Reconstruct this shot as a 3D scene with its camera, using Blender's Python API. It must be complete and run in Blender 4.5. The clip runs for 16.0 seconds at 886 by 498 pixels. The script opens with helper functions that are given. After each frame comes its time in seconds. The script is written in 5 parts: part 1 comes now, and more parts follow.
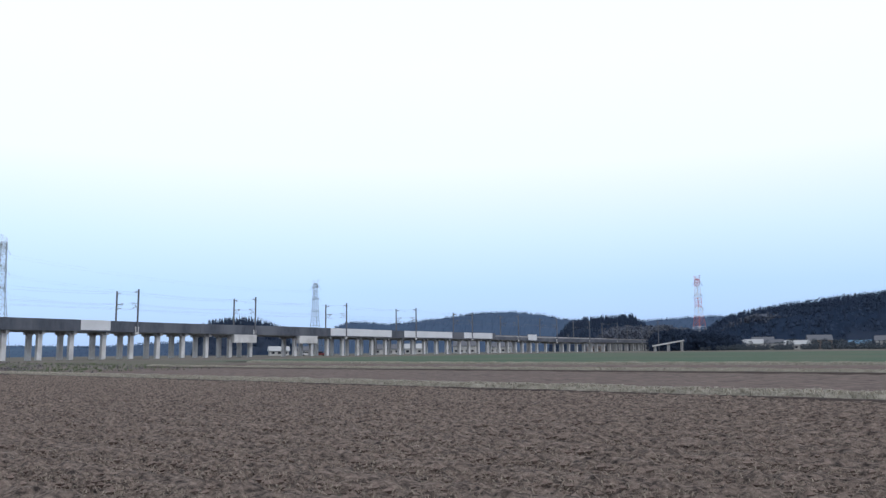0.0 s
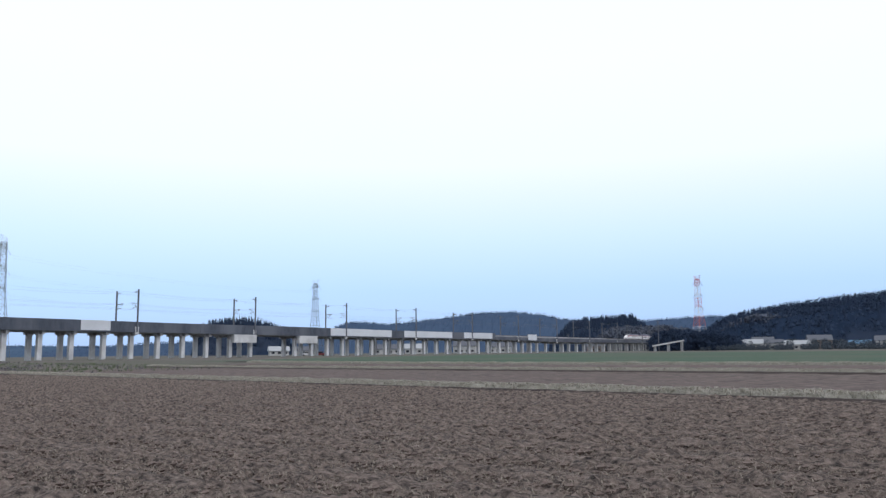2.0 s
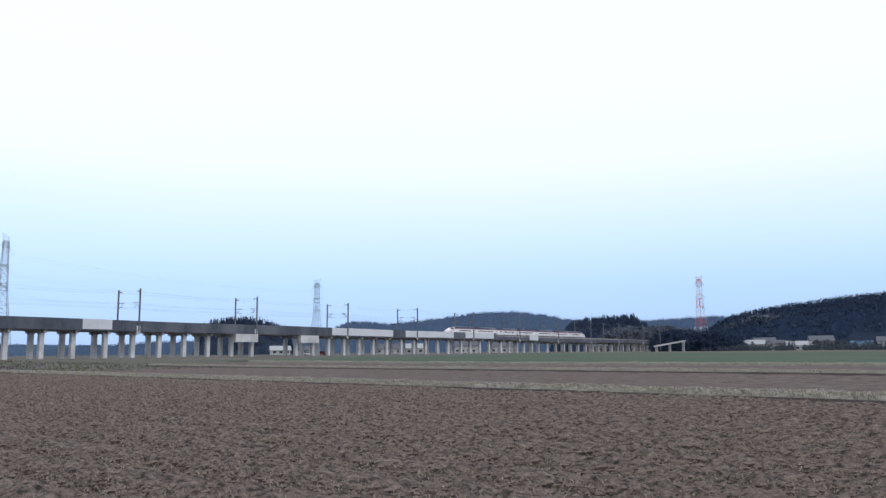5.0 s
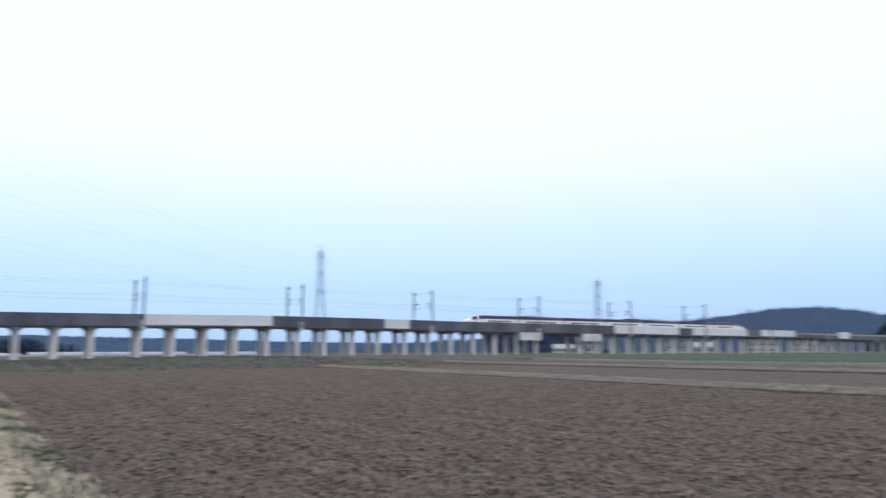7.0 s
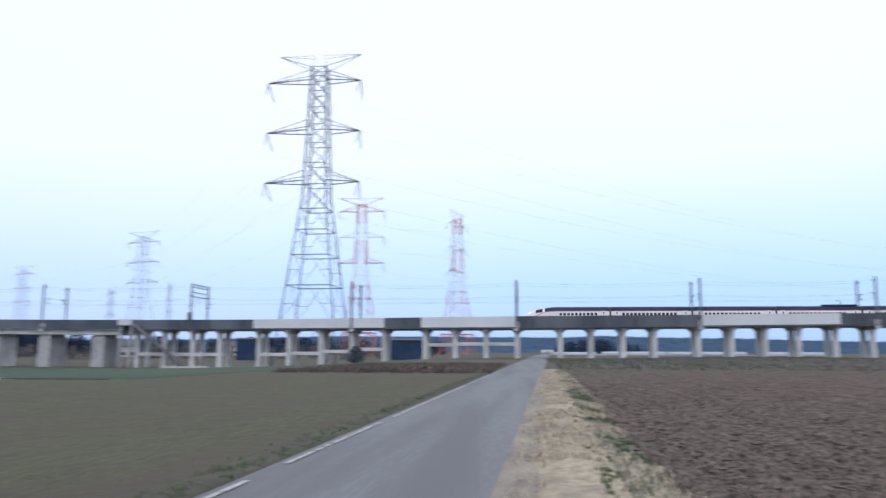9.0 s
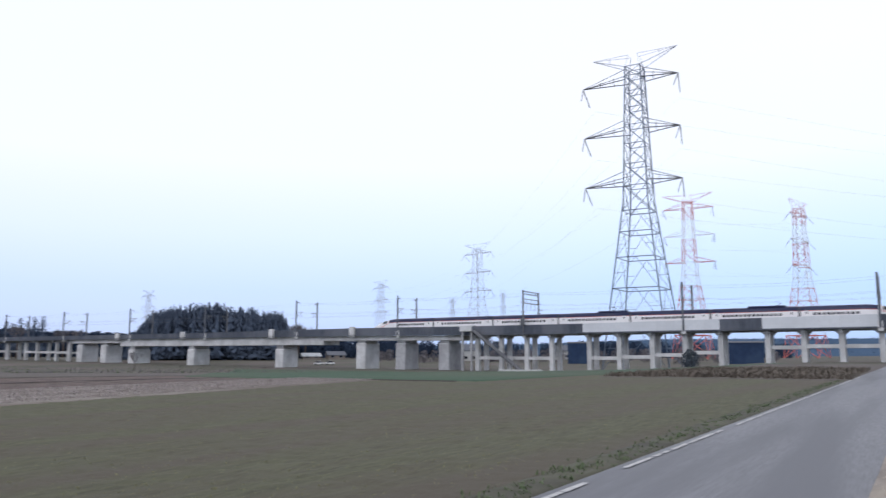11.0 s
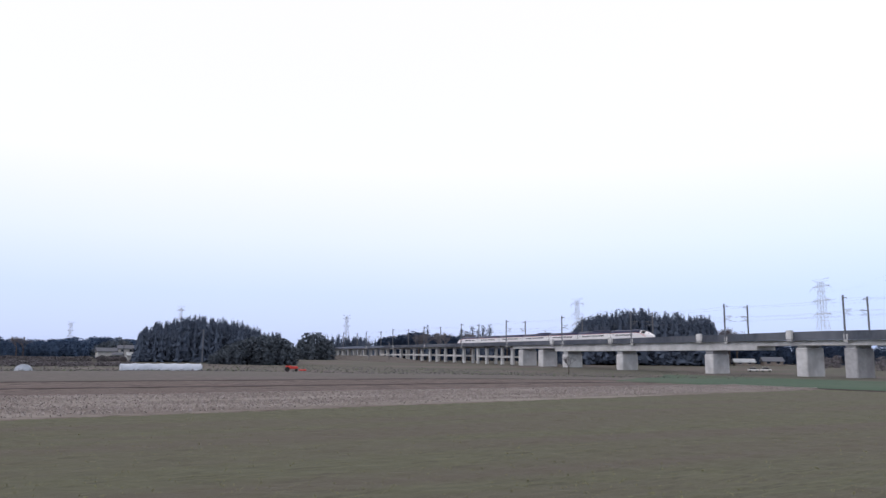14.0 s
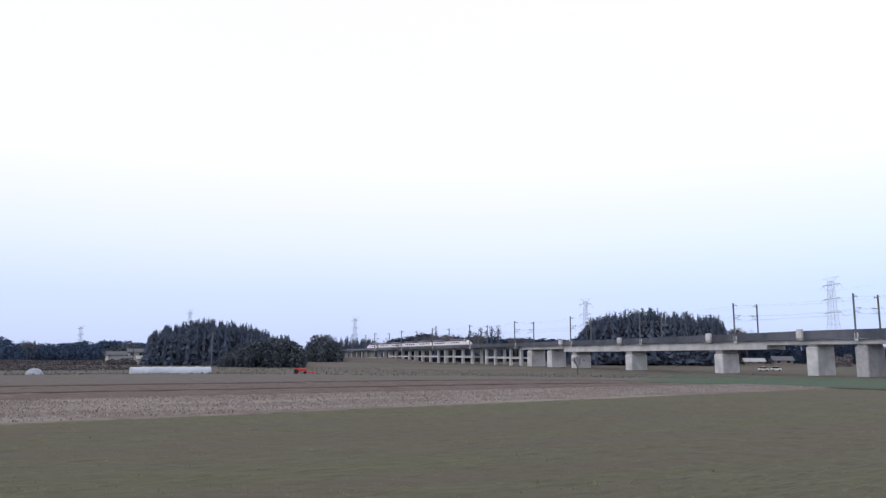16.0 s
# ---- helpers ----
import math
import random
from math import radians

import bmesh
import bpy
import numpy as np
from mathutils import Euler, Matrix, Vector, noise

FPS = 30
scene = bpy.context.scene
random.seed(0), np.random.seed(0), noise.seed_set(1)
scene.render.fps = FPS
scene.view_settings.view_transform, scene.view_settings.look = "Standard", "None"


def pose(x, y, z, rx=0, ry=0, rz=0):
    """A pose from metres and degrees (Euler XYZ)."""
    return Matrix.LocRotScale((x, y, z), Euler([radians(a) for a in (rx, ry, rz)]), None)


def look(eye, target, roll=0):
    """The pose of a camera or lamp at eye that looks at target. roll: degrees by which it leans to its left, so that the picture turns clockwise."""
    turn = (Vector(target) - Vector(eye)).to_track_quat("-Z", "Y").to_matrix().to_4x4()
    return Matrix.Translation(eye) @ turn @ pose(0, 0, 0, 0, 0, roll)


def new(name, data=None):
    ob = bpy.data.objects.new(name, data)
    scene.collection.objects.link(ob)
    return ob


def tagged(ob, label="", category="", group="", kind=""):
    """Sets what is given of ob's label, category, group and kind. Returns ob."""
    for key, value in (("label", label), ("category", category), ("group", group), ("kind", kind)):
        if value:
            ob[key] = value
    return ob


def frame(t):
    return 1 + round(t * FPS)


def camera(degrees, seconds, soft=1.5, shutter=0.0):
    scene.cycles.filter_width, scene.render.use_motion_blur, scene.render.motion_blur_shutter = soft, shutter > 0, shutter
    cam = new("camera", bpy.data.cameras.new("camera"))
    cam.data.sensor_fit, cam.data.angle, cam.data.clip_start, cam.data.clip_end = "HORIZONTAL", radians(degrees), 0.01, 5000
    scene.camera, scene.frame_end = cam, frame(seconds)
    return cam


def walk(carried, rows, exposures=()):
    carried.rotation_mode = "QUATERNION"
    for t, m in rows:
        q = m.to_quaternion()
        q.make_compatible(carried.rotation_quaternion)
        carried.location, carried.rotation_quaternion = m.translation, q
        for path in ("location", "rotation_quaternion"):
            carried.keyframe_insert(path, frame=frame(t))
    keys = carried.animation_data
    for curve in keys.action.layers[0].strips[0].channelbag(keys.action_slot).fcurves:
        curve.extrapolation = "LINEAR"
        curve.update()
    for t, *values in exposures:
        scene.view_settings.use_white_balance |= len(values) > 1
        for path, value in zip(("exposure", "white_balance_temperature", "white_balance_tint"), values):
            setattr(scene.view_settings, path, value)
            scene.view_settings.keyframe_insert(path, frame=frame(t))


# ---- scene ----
# World: the viaduct runs along X at Y = 199 to 211, the camera stands beside a farm road at the origin.

cam = camera(60.5, 16.0, soft=1.4, shutter=0.5)
EYE = (0.0, 0.0, 1.6)
# seconds, yaw, pitch, roll
PATH = [
    (0.0, -54.70, 7.70, 0.64), (3.7, -54.70, 7.70, 0.64), (5.0, -54.60, 7.69, 0.50), (5.8, -54.33, 7.68, 0.36), (6.0, -54.11, 7.68, 0.34),
    (6.5, -45.83, 7.73, 0.16), (7.0, -33.68, 7.69, 0.18), (7.5, -21.74, 7.73, 0.16), (8.0, -9.82, 7.68, -0.12), (8.5, -2.43, 7.70, -0.23),
    (9.0, 6.47, 7.68, -0.24), (9.5, 15.16, 7.66, -0.28), (9.7, 17.85, 7.67, -0.26), (10.4, 25.5, 7.77, -0.16), (11.1, 31.6, 7.91, -0.05),
    (11.8, 36.15, 8.03, 0.02), (12.0, 37.25, 8.04, 0.03), (12.5, 42.36, 8.07, -0.29), (13.0, 50.01, 8.07, -0.36), (13.5, 58.12, 8.10, -0.46),
    (14.0, 61.98, 8.13, -0.46), (14.5, 62.69, 8.15, -0.50), (15.0, 62.62, 8.20, -0.44), (15.5, 62.61, 8.21, -0.36), (16.0, 62.62, 8.23, -0.09),
]
walk(cam, [(t, pose(*EYE, 90 + p, r, y)) for t, y, p, r in PATH],
     exposures=[(0.0, 0.0, 6300, 11), (6.0, 0.0, 6280, 11), (9.0, 0.0, 6130, 12), (12.0, 0.0, 6400, 15), (14.5, 0.0, 6500, 17), (16.0, 0.0, 6500, 17)])

# ---- light: a bright overcast evening sky ----
world = bpy.data.worlds.new("overcast_sky")
scene.world = world
world.use_nodes = True
nt = world.node_tree
nt.nodes.clear()
out = nt.nodes.new("ShaderNodeOutputWorld")
add = nt.nodes.new("ShaderNodeAddShader")
bg_sky, bg_cloud = nt.nodes.new("ShaderNodeBackground"), nt.nodes.new("ShaderNodeBackground")
sky = nt.nodes.new("ShaderNodeTexSky")
sky.sky_type = "NISHITA"
sky.sun_disc = False
sky.sun_elevation, sky.sun_rotation = radians(30), radians(180)
bg_sky.inputs["Strength"].default_value = 0.02
coord, sep, ramp = nt.nodes.new("ShaderNodeTexCoord"), nt.nodes.new("ShaderNodeSeparateXYZ"), nt.nodes.new("ShaderNodeValToRGB")
for pos, col in ((0.0, (0.38, 0.57, 0.94)), (0.08, (0.47, 0.68, 1.0)), (0.15, (0.66, 0.83, 1.04)), (0.24, (0.92, 0.975, 1.05)), (0.36, (0.98, 1.0, 1.05)), (1.0, (0.95, 0.975, 1.04))):
    e = ramp.color_ramp.elements.new(pos)
    e.color = (*col, 1)
ramp.color_ramp.elements.remove(ramp.color_ramp.elements[0])
nt.links.new(coord.outputs["Generated"], sep.inputs[0])
nt.links.new(sep.outputs["Z"], ramp.inputs[0])
cloud, cloud_mix = nt.nodes.new("ShaderNodeTexNoise"), nt.nodes.new("ShaderNodeMixRGB")
cloud.inputs["Scale"].default_value, cloud.inputs["Detail"].default_value = 2.2, 4
cloud_mix.blend_type, cloud_mix.inputs[0].default_value = "SOFT_LIGHT", 0.12
nt.links.new(coord.outputs["Generated"], cloud.inputs["Vector"])
west, west_mix, west_range = nt.nodes.new("ShaderNodeValToRGB"), nt.nodes.new("ShaderNodeMixRGB"), nt.nodes.new("ShaderNodeMapRange")
for pos, col in ((0.0, (0.50, 0.63, 0.96)), (0.08, (0.59, 0.73, 1.03)), (0.15, (0.77, 0.87, 1.07)), (0.24, (0.94, 0.98, 1.07)), (1.0, (0.95, 0.975, 1.05))):
    e = west.color_ramp.elements.new(pos)
    e.color = (*col, 1)
west.color_ramp.elements.remove(west.color_ramp.elements[0])
west_range.inputs[1].default_value, west_range.inputs[2].default_value = 0.15, -0.85
nt.links.new(sep.outputs["Z"], west.inputs[0])
nt.links.new(sep.outputs["X"], west_range.inputs[0])
nt.links.new(west_range.outputs[0], west_mix.inputs[0])
nt.links.new(ramp.outputs[0], west_mix.inputs[1])
nt.links.new(west.outputs[0], west_mix.inputs[2])
nt.links.new(west_mix.outputs[0], cloud_mix.inputs[1])
nt.links.new(cloud.outputs["Fac"], cloud_mix.inputs[2])
nt.links.new(cloud_mix.outputs[0], bg_cloud.inputs["Color"])
bg_cloud.inputs["Strength"].default_value = 0.98
nt.links.new(sky.outputs[0], bg_sky.inputs["Color"])
nt.links.new(bg_sky.outputs[0], add.inputs[0])
nt.links.new(bg_cloud.outputs[0], add.inputs[1])
nt.links.new(add.outputs[0], out.inputs["Surface"])

sun = new("sun", bpy.data.lights.new("sun", "SUN"))
sun.data.energy, sun.data.angle, sun.data.color = 0.5, radians(25), (1.0, 0.97, 0.95)
sun.matrix_basis = look((0, -40, 60), (0, 40, 0))


# ---- materials ----
def material(name, a, b=None, scale=8.0, rough=0.85, bump=0.0, metal=0.0, fine=6.0, vary=0.0, emit=0.0, spec=0.3, stretch=(1, 1, 1), c=None, cscale=0.15, sharp=0.14):
    """Two-scale mottled surface: a and b mixed by fine noise, c laid over in large stains."""
    m = bpy.data.materials.new(name)
    m.use_nodes = True
    n, l = m.node_tree.nodes, m.node_tree.links
    p = n["Principled BSDF"]
    p.inputs["Roughness"].default_value, p.inputs["Metallic"].default_value = rough, metal
    p.inputs["Specular IOR Level"].default_value = spec
    if b is None:
        b = tuple(v * 0.75 for v in a)
    tc, mp, no, rp = n.new("ShaderNodeTexCoord"), n.new("ShaderNodeMapping"), n.new("ShaderNodeTexNoise"), n.new("ShaderNodeValToRGB")
    mp.inputs["Scale"].default_value = stretch
    no.inputs["Scale"].default_value, no.inputs["Detail"].default_value, no.inputs["Roughness"].default_value = scale, fine, 0.65
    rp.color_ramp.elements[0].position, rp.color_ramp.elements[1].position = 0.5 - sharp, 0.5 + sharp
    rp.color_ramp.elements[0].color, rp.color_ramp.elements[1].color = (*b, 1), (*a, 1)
    l.new(tc.outputs["Object"], mp.inputs[0])
    l.new(mp.outputs[0], no.inputs["Vector"])
    l.new(no.outputs["Fac"], rp.inputs[0])
    last = rp.outputs[0]
    if c is not None:
        n2, r2, mx = n.new("ShaderNodeTexNoise"), n.new("ShaderNodeValToRGB"), n.new("ShaderNodeMixRGB")
        n2.inputs["Scale"].default_value, n2.inputs["Detail"].default_value = cscale, 5
        r2.color_ramp.elements[0].position, r2.color_ramp.elements[1].position = 0.45, 0.62
        l.new(mp.outputs[0], n2.inputs["Vector"])
        l.new(n2.outputs["Fac"], r2.inputs[0])
        l.new(r2.outputs[0], mx.inputs[0])
        l.new(last, mx.inputs[1])
        mx.inputs[2].default_value = (*c, 1)
        last = mx.outputs[0]
    if vary:
        info, geo, hs, ad, mr = n.new("ShaderNodeObjectInfo"), n.new("ShaderNodeNewGeometry"), n.new("ShaderNodeHueSaturation"), n.new("ShaderNodeMath"), n.new("ShaderNodeMapRange")
        ad.operation = "ADD"
        l.new(info.outputs["Random"], ad.inputs[0])
        l.new(geo.outputs["Random Per Island"], ad.inputs[1])
        mr.inputs[2].default_value, mr.inputs[3].default_value, mr.inputs[4].default_value = 2.0, 1 - vary, 1 + vary
        l.new(ad.outputs[0], mr.inputs[0])
        l.new(mr.outputs[0], hs.inputs["Value"])
        l.new(last, hs.inputs["Color"])
        last = hs.outputs[0]
    l.new(last, p.inputs["Base Color"])
    if bump:
        bp = n.new("ShaderNodeBump")
        bp.inputs["Strength"].default_value, bp.inputs["Distance"].default_value = 0.8, bump
        l.new(no.outputs["Fac"], bp.inputs["Height"])
        l.new(bp.outputs[0], p.inputs["Normal"])
    if emit:
        p.inputs["Emission Color"].default_value, p.inputs["Emission Strength"].default_value = (*a, 1), emit
    return m


M = {
    # dark slope with the blue of distance haze mixed into its colour
    "hill_near": material("haze_shaded_wooded_slope", (0.022, 0.036, 0.066), (0.016, 0.027, 0.050), 0.03, 1.0, spec=0.0, c=(0.030, 0.041, 0.066), cscale=0.012),
    # distance haze is put into the base colour of the northern slopes
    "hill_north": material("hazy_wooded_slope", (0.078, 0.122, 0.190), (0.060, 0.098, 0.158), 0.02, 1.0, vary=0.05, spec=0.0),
    "bare_track": material("bare_track_soil", (0.074, 0.066, 0.048), (0.050, 0.045, 0.034), 3, 0.95, 0.03),
    "straw_pale": material("pale_straw", (0.54, 0.48, 0.37), (0.36, 0.31, 0.24), 9, 0.9, vary=0.25),
    "barrier_grey": material("blue_grey_panel", (0.16, 0.19, 0.25), (0.13, 0.155, 0.21), 0.5, 0.7),
    "weed_brown": material("brown_weed_stalks", (0.17, 0.145, 0.12), (0.10, 0.085, 0.07), 6, 0.9, vary=0.25),
    # branches lightened and blued, so the haze sits in their colour
    "bare_far": material("hazed_bare_branches", (0.098, 0.114, 0.150), (0.080, 0.094, 0.126), 0.3, 0.95, vary=0.10),
    "weedy": material("weedy_soil", (0.20, 0.19, 0.145), (0.095, 0.095, 0.066), 3, 0.95, 0.06),
    "fallow": material("fallow_weeds", (0.122, 0.105, 0.096), (0.074, 0.063, 0.060), 1.2, 0.95, 0.06, c=(0.092, 0.085, 0.072), cscale=0.05),
    "ground": material("rough_grass", (0.098, 0.097, 0.070), (0.060, 0.058, 0.046), 0.6, 0.95, 0.05, c=(0.105, 0.088, 0.078), cscale=0.03),
    # near-black second tone paints the shadows between clods into the soil colour
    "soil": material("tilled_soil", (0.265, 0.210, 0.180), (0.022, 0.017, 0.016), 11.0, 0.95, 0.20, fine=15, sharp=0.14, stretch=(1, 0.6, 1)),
    "soil_far": material("tilled_soil_pale", (0.170, 0.130, 0.116), (0.040, 0.030, 0.028), 2.6, 0.95, 0.12, c=(0.105, 0.082, 0.073), cscale=0.4, stretch=(1, 0.35, 1)),
    "straw": material("straw_litter", (0.33, 0.29, 0.235), (0.20, 0.165, 0.135), 9, 0.9, vary=0.35),
    "clod": material("soil_clod", (0.20, 0.155, 0.135), (0.12, 0.09, 0.078), 14, 0.95, 0.01, vary=0.3),
    "bank": material("dry_bank", (0.30, 0.285, 0.245), (0.15, 0.142, 0.115), 3, 0.95, 0.06),
    "dry_grass": material("dry_grass", (0.50, 0.475, 0.415), (0.30, 0.285, 0.23), 5, 0.9, vary=0.35),
    "straw_mat": material("straw_mulch", (0.50, 0.435, 0.33), (0.30, 0.25, 0.19), 7, 0.95, 0.07, c=(0.25, 0.215, 0.18), cscale=0.7, stretch=(1, 0.6, 1)),
    "weed": material("green_weed", (0.125, 0.165, 0.085), (0.075, 0.098, 0.052), 8, 0.9, vary=0.3),
    "wheat": material("sprouting_field", (0.116, 0.118, 0.071), (0.063, 0.062, 0.043), 11, 0.95, 0.06, fine=12, c=(0.092, 0.081, 0.062), cscale=0.5, stretch=(1, 0.07, 1), sharp=0.18),
    "sprout": material("sprout_leaf", (0.22, 0.225, 0.12), (0.17, 0.17, 0.09), 5, 0.85, vary=0.15),
    "green": material("green_crop", (0.046, 0.092, 0.052), (0.032, 0.064, 0.038), 1.5, 0.95, 0.04, c=(0.062, 0.082, 0.052), cscale=0.04),
    "stubble": material("stubble_soil", (0.185, 0.156, 0.138), (0.095, 0.078, 0.070), 5, 0.95, 0.05, c=(0.22, 0.195, 0.175), cscale=0.5, stretch=(1, 0.3, 1)),
    "stalk": material("pale_stubble", (0.36, 0.325, 0.31), (0.25, 0.22, 0.21), 6, 0.9, vary=0.25),
    # dark tone of furrow and ditch lines, also of the painted bank-foot shade
    "dark_strip": material("damp_furrow", (0.060, 0.048, 0.045), (0.038, 0.031, 0.029), 3, 0.95, 0.05),
    "asphalt": material("worn_asphalt", (0.225, 0.232, 0.25), (0.165, 0.17, 0.185), 30, 0.85, 0.006, c=(0.145, 0.15, 0.165), cscale=0.7, stretch=(1, 0.06, 1)),
    "line": material("worn_road_paint", (0.58, 0.58, 0.58), (0.28, 0.28, 0.285), 11, 0.8, sharp=0.2),
    "concrete": material("weathered_concrete", (0.46, 0.46, 0.47), (0.35, 0.35, 0.36), 0.7, 0.9, 0.02, c=(0.29, 0.29, 0.30), cscale=0.16, vary=0.08),
    "concrete_light": material("pale_concrete", (0.66, 0.66, 0.66), (0.55, 0.55, 0.55), 0.6, 0.9, 0.02, c=(0.46, 0.46, 0.46), cscale=0.2, vary=0.06),
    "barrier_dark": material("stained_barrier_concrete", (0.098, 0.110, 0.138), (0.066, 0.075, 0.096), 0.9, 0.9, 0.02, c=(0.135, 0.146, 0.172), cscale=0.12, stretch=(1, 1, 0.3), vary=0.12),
    "barrier_white": material("pale_noise_panel", (0.66, 0.68, 0.71), (0.61, 0.63, 0.66), 1.2, 0.6, c=(0.58, 0.60, 0.63), cscale=0.1, vary=0.05),
    "pole": material("galvanised_pole", (0.16, 0.165, 0.18), (0.11, 0.115, 0.125), 4, 0.6, metal=0.2),
    "pole_tube": material("concrete_pole", (0.14, 0.15, 0.175), (0.11, 0.12, 0.14), 3, 0.8),
    "steel": material("galvanised_steel", (0.150, 0.200, 0.275), (0.110, 0.150, 0.215), 2, 0.6),
    "steel_pale": material("pale_steel", (0.50, 0.53, 0.58), (0.42, 0.45, 0.5), 2, 0.6, metal=0.2),
    "steel_red": material("red_painted_steel", (0.66, 0.22, 0.19), (0.5, 0.09, 0.075), 2, 0.6),
    "steel_white": material("white_painted_steel", (0.78, 0.78, 0.8), (0.68, 0.68, 0.7), 2, 0.6),
    "insulator": material("grey_insulator", (0.3, 0.32, 0.36), None, 4, 0.4),
    "wire": material("wire", (0.14, 0.15, 0.17), None, 2, 0.6),
    "train_white": material("train_white_paint", (0.84, 0.82, 0.82), (0.78, 0.76, 0.77), 0.5, 0.3, spec=0.5),
    "train_roof": material("train_navy_paint", (0.018, 0.024, 0.070), (0.014, 0.019, 0.058), 0.6, 0.35, spec=0.3),
    "train_stripe": material("train_red_stripe", (0.62, 0.13, 0.10), (0.52, 0.10, 0.08), 0.8, 0.35, spec=0.5),
    "train_glass": material("train_window_glass", (0.014, 0.015, 0.020), None, 2, 0.15, spec=0.45),
    "cab_glass": material("dark_cab_glass", (0.012, 0.013, 0.017), None, 2, 0.3, spec=0.3),
    "train_under": material("train_underframe", (0.10, 0.10, 0.11), None, 2, 0.7),
    "lamp": material("headlamp_glow", (1.0, 0.97, 0.9), (1.0, 0.97, 0.9), 1, 0.3, emit=1.6),
    "rail": material("rail_steel", (0.18, 0.15, 0.13), None, 3, 0.5, metal=0.7),
    # grove foliage lifted towards blue in place of haze
    "conifer": material("hazed_conifer_foliage", (0.088, 0.112, 0.156), (0.074, 0.095, 0.134), 0.4, 0.95, vary=0.07, spec=0.02),
    # blue of this far foliage is painted haze
    "conifer_far": material("hazed_distant_conifers", (0.038, 0.056, 0.094), (0.031, 0.047, 0.080), 0.08, 0.95, vary=0.07, spec=0.02),
    # paler, bluer slope: haze of the far ranges painted in
    "hill_far": material("hazed_wooded_slope", (0.062, 0.095, 0.155), (0.053, 0.083, 0.138), 0.02, 1.0, vary=0.05, spec=0.0),
    # same blue-grey haze lift as the conifers, put into the bush colour
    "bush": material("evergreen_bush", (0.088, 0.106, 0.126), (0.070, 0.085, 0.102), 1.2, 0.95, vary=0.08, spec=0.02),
    "twig": material("bare_twigs", (0.152, 0.142, 0.152), (0.112, 0.105, 0.115), 2, 0.95, vary=0.2),
    "bark": material("bark", (0.10, 0.08, 0.07), None, 3, 0.95),
    "wall": material("pale_house_wall", (0.52, 0.52, 0.51), (0.44, 0.44, 0.43), 0.8, 0.9),
    "wall_brown": material("brown_house_wall", (0.26, 0.22, 0.19), (0.2, 0.17, 0.15), 0.8, 0.9),
    "roof_tile": material("grey_roof_tiles", (0.13, 0.14, 0.165), (0.09, 0.1, 0.12), 2, 0.7, 0.03),
    "roof_blue": material("blue_sheet_roof", (0.10, 0.22, 0.36), (0.08, 0.18, 0.3), 2, 0.5),
    "roof_pale": material("pale_sheet_roof", (0.42, 0.44, 0.46), (0.35, 0.37, 0.39), 2, 0.6),
    "glass": material("dark_window_glass", (0.03, 0.035, 0.045), None, 2, 0.15, spec=0.6),
    "film": material("cloudy_greenhouse_film", (0.44, 0.49, 0.57), (0.33, 0.38, 0.45), 0.4, 0.35, 0.02, spec=0.5),
    "machine_red": material("red_machine_paint", (0.62, 0.06, 0.045), (0.5, 0.045, 0.035), 3, 0.5),
    "tyre": material("rubber_tyre", (0.03, 0.03, 0.03), None, 6, 0.9),
    "earth": material("bare_earth_mound", (0.19, 0.165, 0.135), (0.11, 0.095, 0.08), 0.5, 0.95, 0.1),
    "car_white": material("white_car_paint", (0.75, 0.75, 0.76), (0.7, 0.7, 0.71), 1, 0.3, spec=0.5),
    "car_red": material("red_car_paint", (0.4, 0.05, 0.05), None, 1, 0.3, spec=0.5),
    "blue_sheet": material("dark_blue_sheet_wall", (0.020, 0.045, 0.105), (0.014, 0.033, 0.082), 0.6, 0.7, c=(0.028, 0.055, 0.115), cscale=0.2),
    "shoulder": material("dirt_shoulder", (0.270, 0.240, 0.215), (0.190, 0.165, 0.145), 5, 0.95, 0.03, c=(0.33, 0.29, 0.24), cscale=1.2, stretch=(1, 0.4, 1)),
    "gravel": material("pale_gravel", (0.42, 0.40, 0.37), (0.3, 0.285, 0.26), 3, 0.95, 0.02),
}


# ---- helpers of the scene ----
def table(x, rows):
    return float(np.interp(x, [r[0] for r in rows], [r[1] for r in rows]))


def ss(a, b, v):
    v = min(1.0, max(0.0, (v - a) / (b - a)))
    return v * v * (3 - 2 * v)


def at(az, r, z=0.0):
    """A point at a bearing in degrees (clockwise from +Y) and a distance from the camera."""
    return r * math.sin(radians(az)), r * math.cos(radians(az)), z


def zg(x, y):
    """Height of the land: level fields, a shallow river flat on the west side."""
    r = math.hypot(x, y)
    z = 0.6 * ss(90, 190, r) * ss(10, 60, x)
    if x < 0:
        z -= 0.42 * ss(30, 90, r) * ss(10, 40, -x) * ss(20, 55, y) * (1 - ss(110, 190, r))
        z -= (1.6 + 1.5 * ss(40, 180, y)) * ss(12, 75, -x) * ss(60, 190, r) * (1 - 0.85 * ss(230, 480, r))
    return z


def mesh_of(bm, name="mesh"):
    me = bpy.data.meshes.new(name)
    bm.to_mesh(me)
    bm.free()
    return me


def part(name, bm, mat, parent=None, label="", smooth=False):
    me = bm if isinstance(bm, bpy.types.Mesh) else mesh_of(bm, name)
    if not me.materials:
        me.materials.append(M[mat])
    if smooth:
        me.polygons.foreach_set("use_smooth", [True] * len(me.polygons))
    ob = new(name, me)
    if parent is not None:
        ob.parent = parent
    if label:
        ob["label"] = label
    return ob


